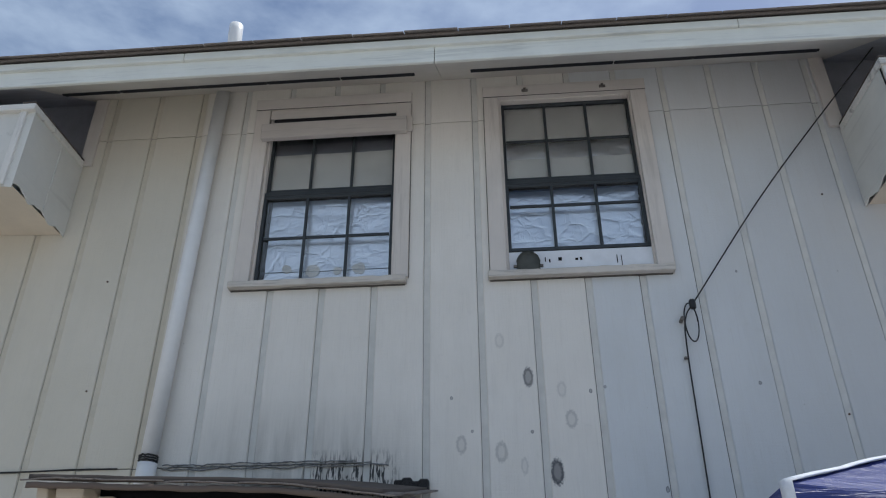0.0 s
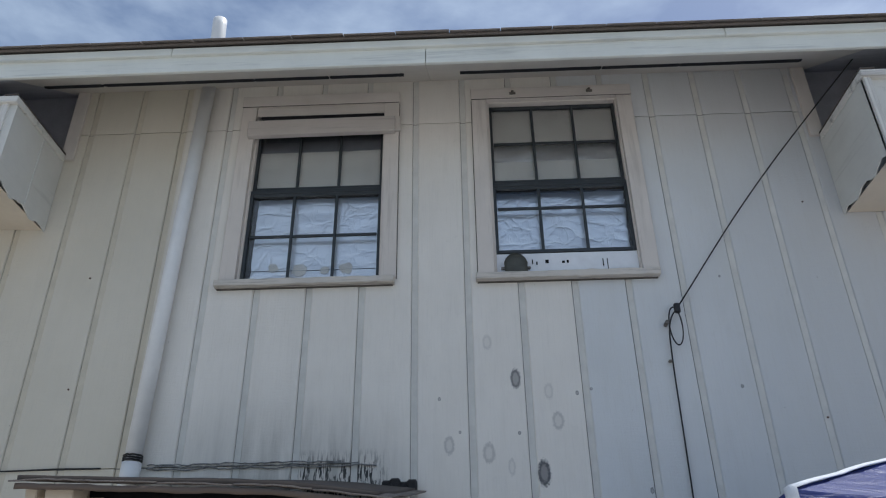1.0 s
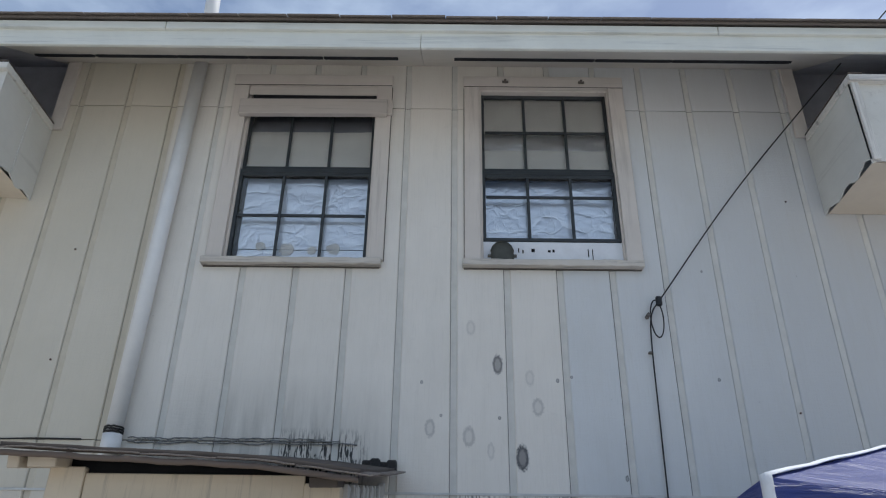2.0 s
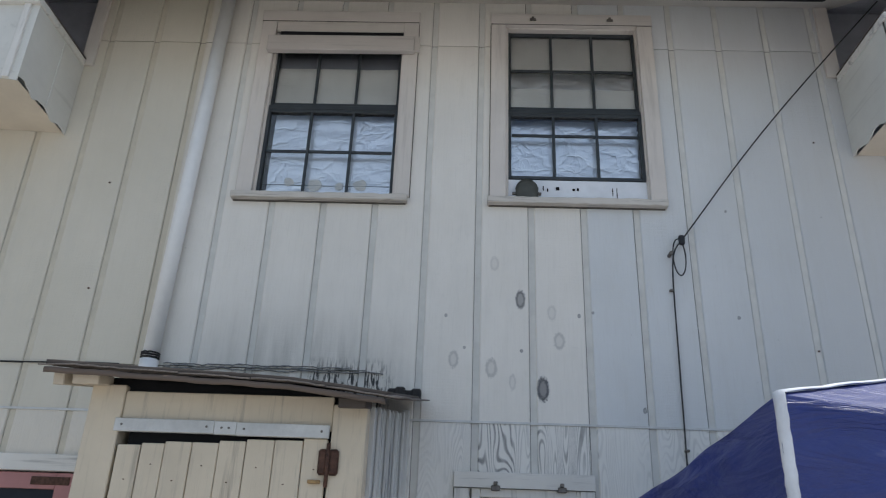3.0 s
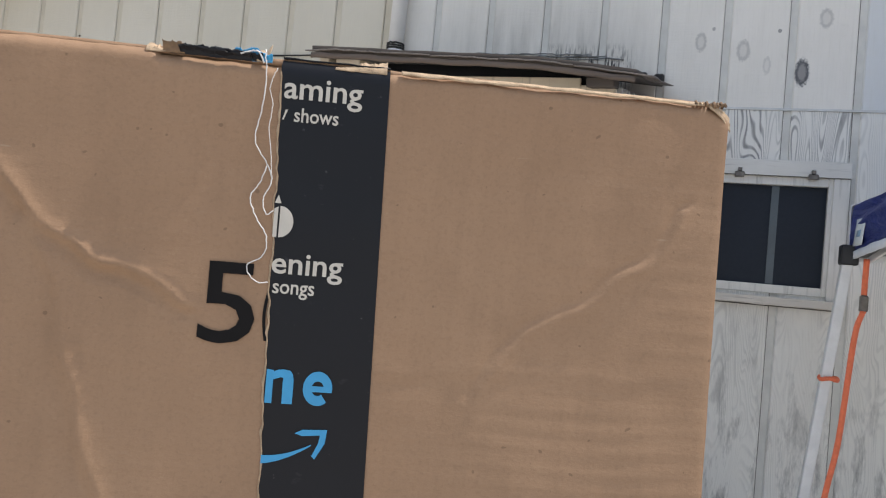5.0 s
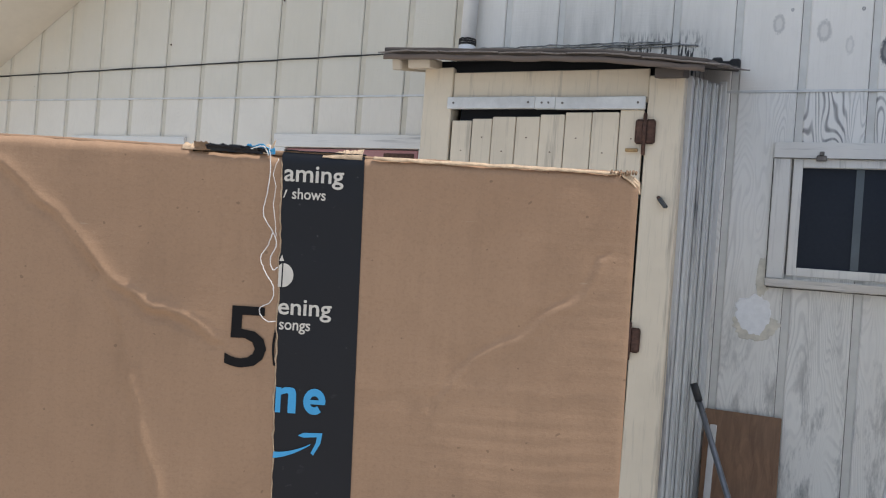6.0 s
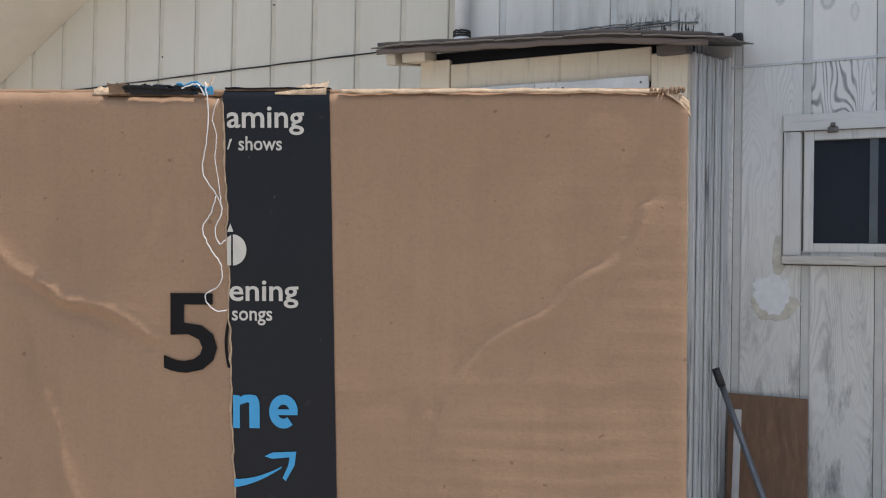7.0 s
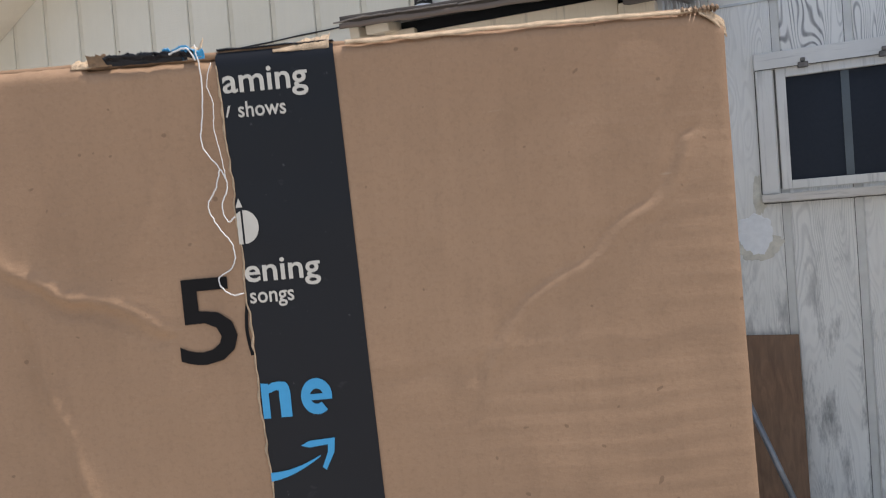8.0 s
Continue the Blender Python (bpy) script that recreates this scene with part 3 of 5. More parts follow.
# ---- boxed-in stair and bay that hang on the wall ----
def hanging_box(name, label, outline, side_x, inward, y0=4.44):
    """A boxed body drawn out from the wall, with a cap along its top and a ragged lower edge on its end."""
    top = max(z for _, z in outline)
    it = thing(name, label, "bay")
    part("body", prism(outline, y0, WALL - 0.002), "stair", it)
    low = [p for p in outline if p[1] < top - 0.2]
    bm = bmesh.new()
    for (xa, za), (xb, zb) in zip(low, low[1:]):
        q = [bm.verts.new(p) for p in ((xa, y0 + 0.02, za - 0.004), (xb, y0 + 0.02, zb - 0.004), (xb, WALL - 0.003, zb - 0.004), (xa, WALL - 0.003, za - 0.004))]
        bm.faces.new(q)
    bm.normal_update()
    bmesh.ops.solidify(bm, geom=bm.faces[:], thickness=0.003)
    part("underside", bm, "stair_under", it, "cream painted underside panel")
    # end panel whose foot has rotted into scallops
    zb = outline[0][1]

    def end_panel(u, v):
        y = y0 - 0.012 + u * (WALL - 0.004 - y0 + 0.012)
        rot = 0.052 * abs(math.sin(u * 8.2 + 0.6)) * (0.5 + 0.5 * (1 - u)) + 0.012 * wob(u * 14, side_x)
        z = (zb - 0.035 + rot) * (1 - v) + (top - 0.02) * v
        return (side_x - inward * 0.020, y, z)

    bm = sheet(end_panel, 40, 4, 0.006)
    for f in bm.faces:
        f.smooth = False
    part("end_panel", bm, "stair", it)
    y = (y0 + WALL) / 2 + 0.02
    part("panel_joint", box(side_x - inward * 0.022 - 0.003, side_x - inward * 0.022 + 0.003, y, y + 0.006, zb + 0.02, top - 0.04, 0), "groove", it)
    far = outline[-1][0]

    def front_panel(u, v):
        x = side_x - inward * 0.026 + u * (far - side_x + inward * 0.02)
        base = zb
        for (xa, za), (xb, zb2) in zip(low, low[1:]):
            if min(xa, xb) - 1e-6 <= x <= max(xa, xb) + 1e-6:
                base = za + (zb2 - za) * (x - xa) / (xb - xa)
        rot = 0.028 * abs(math.sin(u * 31.0)) + 0.012 * wob(u * 40, side_x, 3)
        return (x, y0 - 0.012, (base - 0.035 + rot) * (1 - v) + (top - 0.02) * v)

    bm = sheet(front_panel, 120, 3, 0.006)
    for f in bm.faces:
        f.smooth = False
    part("front_panel", bm, "stair", it)
    part("corner_strip", box(min(side_x, side_x + inward * 0.04) - 0.02, max(side_x, side_x + inward * 0.04) - 0.02 + 0.0, y0 - 0.034, y0 - 0.014, zb - 0.02, top - 0.03, 0.003), "casing_old", it, "worn cream corner strip")
    a, b = sorted((side_x - inward * 0.035, far))
    part("cap", box(a, b, y0 - 0.05, y0 + 0.03, top - 0.045, top, 0.004), "casing_old_x", it, "worn cream cap board")
    a, b = sorted((side_x - inward * 0.035, side_x + inward * 0.05))
    part("cap", box(a, b, y0 + 0.031, WALL - 0.026, top - 0.045, top, 0.004), "casing_old_x", it, "worn cream cap board")
    part("cap_flashing", box(a, b, y0 - 0.052, WALL - 0.026, top + 0.001, top + 0.012, 0.002), "shed_dark", it, "dark weathered flashing strip")
    return it


hanging_box("enclosed_stair", "cream boxed-in outside stair hung on wall, rotted lower edge",
            [(SIDE_L, 4.290), (-3.50, 4.315), (-7.50, 1.92), (-8.60, 1.92), (-8.60, 4.83)], SIDE_L, -1)
hanging_box("boxed_bay", "cream boxed-in bay hung on wall, rotted lower edge",
            [(SIDE_R, 4.245), (4.9, 4.245), (4.9, 4.80)], SIDE_R, 1)


# ---- windows ----
def framed(parent, x0, x1, z0, z1, y0, y1, w, material, names=("stile", "rail"), bevel=0.003):
    """Two stiles and two rails."""
    part(names[0], box(x0, x0 + w, y0, y1, z0, z1, bevel), material, parent)
    part(names[0], box(x1 - w, x1, y0, y1, z0, z1, bevel), material, parent)
    part(names[1], box(x0 + w, x1 - w, y0 + 0.001, y1, z0, z0 + w, bevel), material, parent)
    part(names[1], box(x0 + w, x1 - w, y0 + 0.001, y1, z1 - w, z1, bevel), material, parent)


def casing(parent, x0, x1, z0, z1, w, sill_to, mats, proud=0.022, head=None):
    """Flat casing boards round an opening and a sill under it."""
    side, level, sill = mats
    head = head or w
    part("casing_side", box(x0, x0 + w, WALL - proud, WALL + 0.04, z0, z1 - head, 0.003), side, parent)
    part("casing_side", box(x1 - w, x1, WALL - proud, WALL + 0.04, z0, z1 - head, 0.003), side, parent)
    part("casing_head", box(x0 - 0.004, x1 + 0.004, WALL - proud - 0.003, WALL + 0.04, z1 - head, z1, 0.003), level, parent)

    # thin dark lines along the casing sides, under head and sill
    for x in (x0 - 0.0045, x1 + 0.0005):
        part("edge_gap", box(x, x + 0.004, WALL - 0.004, WALL + 0.002, z0, z1 - head, 0), "gap", parent)
    part("edge_gap", box(x0, x1, WALL - proud - 0.0045, WALL - proud - 0.0005, z1 - head - 0.0015, z1 - head + 0.001, 0), "gap", parent)
    part("edge_gap", box(sill_to[0] + 0.01, sill_to[1] - 0.01, WALL - 0.012, WALL + 0.002, z0 - 0.046, z0 - 0.0405, 0), "gap", parent)
    bm = box(sill_to[0], sill_to[1], WALL - 0.055, WALL + 0.06, z0 - 0.040, z0, 0.004)
    bmesh.ops.subdivide_edges(bm, edges=[e for e in bm.edges if abs(e.verts[0].co.x - e.verts[1].co.x) > 0.4], cuts=40)
    for v in bm.verts:
        if v.co.y < WALL - 0.03:
            v.co.y += 0.006 * wob(v.co.x * 14, v.co.z * 40)
            v.co.z += 0.004 * wob(v.co.x * 22, 5.0, v.co.z * 20)
    part("sill", bm, sill, parent)


def foil_sheet(parent, x0, x1, z0, z1, y, name="foil", material="foil", amp=0.010, seed=0.0):
    def f(u, v):
        x, z = x0 + u * (x1 - x0), z0 + v * (z1 - z0)
        fold = abs(wob(x * 7 + z * 3, z * 9, seed)) + 0.5 * abs(wob(x * 16, z * 21, seed + 4))
        edge = 0.008 * wob(u * 9, v * 9, seed + 8)
        return (x + edge, y + amp * 0.4 * fold, z + edge)

    part(name, sheet(f, 46, 40), material, parent)


def grille(parent, x0, x1, z0, z1, y, cols, rows, w=0.017, raised=0.0):
    """Muntin bars that split a sash."""
    for c in range(1, cols):
        x = x0 + (x1 - x0) * c / cols
        part("muntin", box(x - w / 2, x + w / 2, y - 0.008, y + 0.008, z0, z1, 0.002), "sash", parent)
    for r in range(1, rows):
        z = z0 + (z1 - z0) * r / rows + raised
        for c in range(cols):
            a, b = x0 + (x1 - x0) * c / cols + w / 2, x0 + (x1 - x0) * (c + 1) / cols - w / 2
            part("muntin", box(a, b, y - 0.007, y + 0.007, z - w / 2, z + w / 2, 0.002), "sash", parent)


def pane(parent, x0, x1, z0, z1, y):
    ob = part("pane", box(x0, x1, y, y + 0.003, z0, z1, 0), "glass", parent)
    ob.visible_shadow = False


def sash_window(name, label, x0, x1, z0, z1, mid, lower_z, raised=0.0, upper_rows=2):
    it = tagged(new(name), label, "window", kind="structure")
    casing(it, x0 - 0.108, x1 + 0.100, z0 - 0.012, 5.267, 0.096, (x0 - 0.122, x1 + 0.092), ("casing", "casing_x", "sill"), 0.022, 0.090)
    framed(it, x0 - 0.014, x1 + 0.014, z0 - 0.012, z1 + 0.035, WALL + 0.012, WALL + 0.075, 0.018, "casing", ("jamb_side", "jamb_head"))
    up = part("upper_sash", box(x0, x1, WALL + 0.050, WALL + 0.075, mid - 0.022, mid + 0.018, 0.003), "sash", it, "black upper sash")
    framed(up, x0, x1, mid + 0.0185, z1 + 0.018, WALL + 0.050, WALL + 0.075, 0.022, "sash")
    grille(up, x0 + 0.018, x1 - 0.018, mid + 0.040, z1 - 0.002, WALL + 0.060, 3, upper_rows)
    pane(up, x0 + 0.02, x1 - 0.02, mid + 0.04, z1 - 0.003, WALL + 0.069)
    low = part("lower_sash", box(x0, x1, WALL + 0.024, WALL + 0.048, mid - 0.024, mid + 0.004, 0.003), "sash", it, "black lower sash")
    framed(low, x0, x1, lower_z, mid - 0.0245, WALL + 0.024, WALL + 0.048, 0.022, "sash")
    grille(low, x0 + 0.018, x1 - 0.018, lower_z + 0.022, mid - 0.046, WALL + 0.034, 3, 2, raised=raised)
    pane(low, x0 + 0.02, x1 - 0.02, lower_z + 0.022, mid - 0.046, WALL + 0.042)
    return it


w1 = sash_window("window_1", "black sash window in cream casing, foil behind glass", -1.700, -0.874, 3.897, 5.150, 4.540, 3.902, upper_rows=1)
foil_sheet(w1, -1.655, -0.885, 3.90, 4.505, WALL + 0.080, seed=1.0)
foil_sheet(w1, -1.69, -0.88, 4.55, 4.87, WALL + 0.080, "paper_blind", "paper", 0.006, 2.0)
# added sheet whose colour stands in for the reflection above the paper
foil_sheet(w1, -1.70, -0.87, 4.83, 5.17, WALL + 0.100, "dark_blind", "reflection_grey", 0.006, 2.5)
for x, z, r in ((-1.52, 4.02, 0.030), (-1.36, 4.00, 0.045), (-1.21, 3.995, 0.028), (-1.08, 4.005, 0.04)):
    bm = bmesh.new()
    bmesh.ops.create_cone(bm, cap_ends=True, segments=14, radius1=r, radius2=r * 0.96, depth=0.002, matrix=Matrix.Translation((x, WALL + 0.0775, z)) @ Matrix.Rotation(radians(90), 4, "X"))
    for v in bm.verts:
        v.co.x += 0.35 * r * wob(v.co.x * 40, v.co.z * 40)
        v.co.z += 0.35 * r * wob(v.co.x * 40, v.co.z * 40, 7)
    part("torn_patch", bm, "paper", w1, "grey torn patch")
part("tape_seam", tube([(-1.68, WALL + 0.078, 4.0), (-1.3, WALL + 0.078, 3.997), (-0.9, WALL + 0.078, 4.0)], 0.002, 5), "curtain", w1)
# near-black strip painted in for the shade between board and head
part("head_shade_strip", box(-1.68, -0.868, WALL - 0.012, WALL - 0.002, 5.01, 5.100, 0), "void", w1, "near-black strip standing for shaded slot under window head")
part("head_reveal", box(-1.708, -0.852, WALL - 0.016, WALL - 0.001, 5.102, 5.176, 0.003), "casing_x", w1)
for x in (-1.752, -0.812):
    part("board_block", box(x, x + 0.05, WALL - 0.040, WALL - 0.0225, 4.93, 5.05, 0.003), "casing", w1)
w1_board = tagged(part("loose_board", bar((-1.742, WALL - 0.048, 4.966), (-0.795, WALL - 0.048, 4.972), 0.044, 0.118, 0.004, (0, 0, 1)), "board_grey"), "weathered cream board nailed across window head", "board")

w2 = sash_window("window_2", "black sash window in cream casing, crumpled foil behind", -0.192, 0.638, 3.897, 5.150, 4.540, 4.045, 0.075)
foil_sheet(w2, -0.18, 0.61, 4.06, 4.35, WALL + 0.080, seed=5.0)
foil_sheet(w2, -0.18, 0.62, 4.32, 4.505, WALL + 0.092, seed=6.0, amp=0.014)
foil_sheet(w2, -0.17, 0.62, 4.73, 4.87, WALL + 0.090, seed=7.0, amp=0.012)
foil_sheet(w2, -0.18, 0.63, 4.55, 4.74, WALL + 0.080, "paper_blind", "paper", 0.004, 9.0)
foil_sheet(w2, -0.17, 0.62, 4.86, 5.15, WALL + 0.080, "paper_blind", "paper", 0.005, 10.0)
part("lower_panel", box(-0.19, 0.636, WALL + 0.030, WALL + 0.045, 3.870, 4.043, 0.003), "white_panel", w2, "white insulation panel below raised sash")
for x, z, w, h in ((0.02, 3.985, 0.006, 0.03), (0.045, 3.975, 0.008, 0.02), (0.105, 3.985, 0.02, 0.022), (0.20, 3.98, 0.016, 0.014), (0.225, 3.982, 0.012, 0.018), (0.43, 3.97, 0.005, 0.05), (0.455, 3.96, 0.004, 0.07)):
    part("print_mark", box(x - w / 2, x + w / 2, WALL + 0.0275, WALL + 0.0302, z - h / 2, z + h / 2, 0), "ink", w2)
for x in (-0.03, 0.47):
    part("hanger_clip", box(x - 0.02, x + 0.02, WALL - 0.035, WALL - 0.024, 5.205, 5.223, 0.002), "clip", w2, "small dull steel hanger clip")
    part("hanger_clip", box(x - 0.008, x + 0.008, WALL - 0.037, WALL - 0.024, 5.224, 5.235, 0.002), "clip", w2)


def drum():
    """A squat ribbed metal vent cap that stands on the sill."""
    it = thing("vent_cap", "round dull green metal cap on upper window sill", "vent cap")
    bm = bmesh.new()
    prof = [(0.062, 0.0), (0.070, 0.014), (0.066, 0.02), (0.071, 0.034), (0.066, 0.04), (0.069, 0.055), (0.058, 0.075), (0.034, 0.092), (0.0, 0.098)]
    ring = None
    for r, z in prof:
        now = [bm.verts.new((-0.080 + max(r, 0.001) * math.cos(a), WALL - 0.005 + 0.42 * max(r, 0.001) * math.sin(a), 3.885 + 1.45 * z)) for a in (2 * math.pi * s / 24 for s in range(24))]
        if ring:
            for s in range(24):
                bm.faces.new((ring[s], ring[(s + 1) % 24], now[(s + 1) % 24], now[s])).smooth = True
        ring = now
    bm.faces.new(ring)
    part("shell", bm, "bowl", it)
    for a in (-0.154, -0.008):
        part("lug", box(a - 0.012, a + 0.012, WALL - 0.012, WALL + 0.004, 3.921, 3.936, 0.002), "clip", it)


drum()


def low_window(name, label, gx0, gx1, gz0, gz1, wide, split):
    """A small dark window with an insect screen in a worn frame."""
    it = tagged(new(name), label, "window", kind="structure")
    l, r = wide
    casing(it, gx0 - l, gx1 + r, gz0 - 0.062, gz1 + 0.112, 0.072, (gx0 - l - 0.006, gx1 + r - 0.01), ("casing_old", "casing_old_x", "sill"), 0.02, 0.078)
    framed(it, gx0 - 0.042, gx1 + 0.042, gz0 - 0.045, gz1 + 0.034, WALL - 0.010, WALL + 0.03, 0.042, "casing_old", ("screen_stile", "screen_rail"))
    part("screen", box(gx0 - 0.004, gx1 + 0.004, WALL + 0.018, WALL + 0.020, gz0 - 0.006, gz1 + 0.004, 0), "screen", it, "dark insect screen over glass")
    pane(it, gx0, gx1, gz0, gz1, WALL + 0.030)
    if split:
        x = gx0 + split * (gx1 - gx0)
        part("mullion", box(x - 0.017, x + 0.017, WALL + 0.014, WALL + 0.0175, gz0, gz1, 0), "curtain", it, "grey centre bar")
    for x in (gx0 + 0.16 * (gx1 - gx0), gx0 + 0.85 * (gx1 - gx0)):
        part("hanger_clip", box(x - 0.022, x + 0.022, WALL - 0.030, WALL - 0.012, gz1 + 0.022, gz1 + 0.048, 0.003), "clip", it, "rusty hanger clip")
        part("hanger_clip", box(x - 0.010, x + 0.010, WALL - 0.034, WALL - 0.021, gz1 + 0.0485, gz1 + 0.066, 0.002), "clip", it)
    return it


low_window("window_3", "small dark screened window in worn white frame", -0.330, 0.148, 1.729, 2.217, (0.130, 0.091), 0.52)
low_window("window_4", "wide dark screened window in worn white frame", -5.050, -4.266, 1.70, 2.205, (0.085, 0.160), 0)

# ---- back door ----
door = tagged(new("door_1"), "faded red screen door with dark glass", "door", kind="structure")
for x0, x1 in ((-3.378, -3.296), (-2.369, -2.29)):
    part("casing_side", box(x0, x1, WALL - 0.02, WALL + 0.05, 0.15, 2.262, 0.003), "casing_old", door)
part("casing_head", box(-3.385, -2.285, WALL - 0.024, WALL + 0.05, 2.262, 2.345, 0.003), "casing_old_x", door)
leaf = part("door_leaf", box(-3.287, -2.378, WALL - 0.008, WALL + 0.03, 0.17, 1.05, 0.003), "pink", door, "faded red door leaf")
for x0, x1 in ((-3.287, -3.205), (-2.472, -2.378)):
    part("stile", box(x0, x1, WALL - 0.008, WALL + 0.03, 1.0505, 2.255, 0.003), "pink", leaf)
part("rail", box(-3.2045, -2.4725, WALL - 0.007, WALL + 0.03, 2.175, 2.255, 0.003), "pink", leaf)
part("screen", box(-3.207, -2.470, WALL + 0.006, WALL + 0.009, 1.05, 2.178, 0), "screen", leaf, "dark door glass")
pane(leaf, -3.206, -2.471, 1.05, 2.177, WALL + 0.014)
part("patch_plate", box(-2.60, -2.40, WALL - 0.014, WALL - 0.0085, 2.195, 2.235, 0.002), "rust", leaf, "brown mending plate")
part("hinge", box(-2.405, -2.36, WALL - 0.034, WALL - 0.0085, 1.93, 2.02, 0.003), "rust", leaf, "rusty hinge")
part("closer", box(-2.41, -2.365, WALL - 0.045, WALL - 0.012, 1.86, 1.92, 0.006), "pvc", leaf, "white plastic closer")
tagged(part("doorstep", box(-3.5, -2.2, WALL - 0.4, WALL - 0.03, 0, 0.14, 0.01), "ground"), "concrete step below back door", "step", kind="structure")

# ---- pipes and cables on the wall ----
pipe = thing("waste_pipe", "white plastic waste pipe running down siding", "pipe")
part("shaft", tube([(-2.100, WALL - 0.055, 2.86), (-2.076, WALL - 0.055, 4.0), (-2.045, WALL - 0.055, 5.372)], 0.043, 20), "pvc", pipe)
part("coupling", tube([(-2.101, WALL - 0.055, 2.70), (-2.100, WALL - 0.055, 2.845)], 0.049, 20), "pvc", pipe)
bm = bmesh.new()
for n in range(3):
    z = 2.855 + 0.012 * n
    tube([(-2.100 + (0.046 + 0.004 * wob(n, s)) * math.cos(a), WALL - 0.055 + 0.046 * math.sin(a), z + 0.006 * wob(s * 0.9, n)) for s, a in ((s, 2 * math.pi * s / 20) for s in range(21))], 0.005, 6, bm)
part("tie", bm, "tar", pipe, "blackened wire tie round pipe")
tagged(part("roof_vent_pipe", tube([(-2.275, 5.55, 5.70), (-2.312, 5.55, 6.52), (-2.314, 5.55, 6.585)], 0.056, 20), "pvc"), "short white plastic vent pipe through roof", "vent pipe")

# cable laid in the seam, with old caulk over it
line = [(x, WALL - 0.010 + 0.004 * wob(x * 5), SEAM_L + fall(x) + 0.006 * wob(x * 3.1, 2)) for x in [X0 + 0.08 * n for n in range(int((-2.16 - X0) / 0.08))]]
tagged(part("seam_cable", tube(line, 0.0042, 6), "wire"), "black cable stapled along siding seam", "cable")
bm = bmesh.new()
for k in range(3):
    tube([(x, WALL - 0.008, SEAM_L + 0.012 * k - 0.012 + 0.012 * wob(x * 9, k) + 0.006 * wob(x * 37, k)) for x in [-2.04 + 0.015 * n for n in range(80 - 6 * k)]], 0.006, 5, bm,
         [0.003 + 0.004 * abs(wob(n * 0.31, k)) for n in range(80 - 6 * k)])
tagged(part("caulk_bead", bm, "caulk"), "lumpy grey caulk and cable above lean-to roof", "caulk")

wire = thing("drop_wire", "thin black wire from eave down siding", "cable")
part("span", tube(smooth_line([(2.62, 4.30, 5.75), (1.79, 4.90, 4.90), (1.275, WALL - 0.045, 4.29), (0.795, WALL - 0.04, 3.645)], 6), 0.0042, 6), "wire", wire)
part("drop", tube(smooth_line([(0.795, WALL - 0.04, 3.645), (0.740, WALL - 0.03, 3.56), (0.722, WALL - 0.02, 3.39), (0.715, WALL - 0.012, 2.9), (0.708, WALL - 0.012, 2.5), (0.69, WALL - 0.012, 1.6), (0.68, WALL - 0.012, 0.6), (0.66, WALL - 0.012, 0.006)], 6), 0.0042, 6), "wire", wire)
part("loop", tube([(0.765 + 0.035 * math.cos(a), WALL - 0.035, 3.53 + 0.112 * math.sin(a)) for a in (2 * math.pi * s / 24 for s in range(25))], 0.004, 6), "wire", wire)
part("knot", box(0.768, 0.802, WALL - 0.055, WALL - 0.03, 3.602, 3.662, 0.008), "wire", wire)
part("anchor", tube([(0.718, WALL + 0.002, 3.550), (0.718, WALL - 0.05, 3.550)], 0.011, 8), "clip", wire, "rusty screw anchor")
for z in (3.33, 2.46, 1.45):
    part("staple", box(0.70, 0.725, WALL - 0.022, WALL - 0.002, z, z + 0.012, 0.002), "clip", wire)
for n, (x, z) in enumerate([(-2.549, 3.264), (-2.577, 3.944), (1.647, 4.322), (1.463, 3.013), (-3.4, 3.2), (-4.3, 2.95)]):
    bm = bmesh.new()
    bmesh.ops.create_icosphere(bm, subdivisions=1, radius=0.0065, matrix=Matrix.Translation((x, WALL - 0.003, z)))
    tagged(part("nail", bm, "rust"), "small rusty nail head in siding", "nail", "nails in the siding")


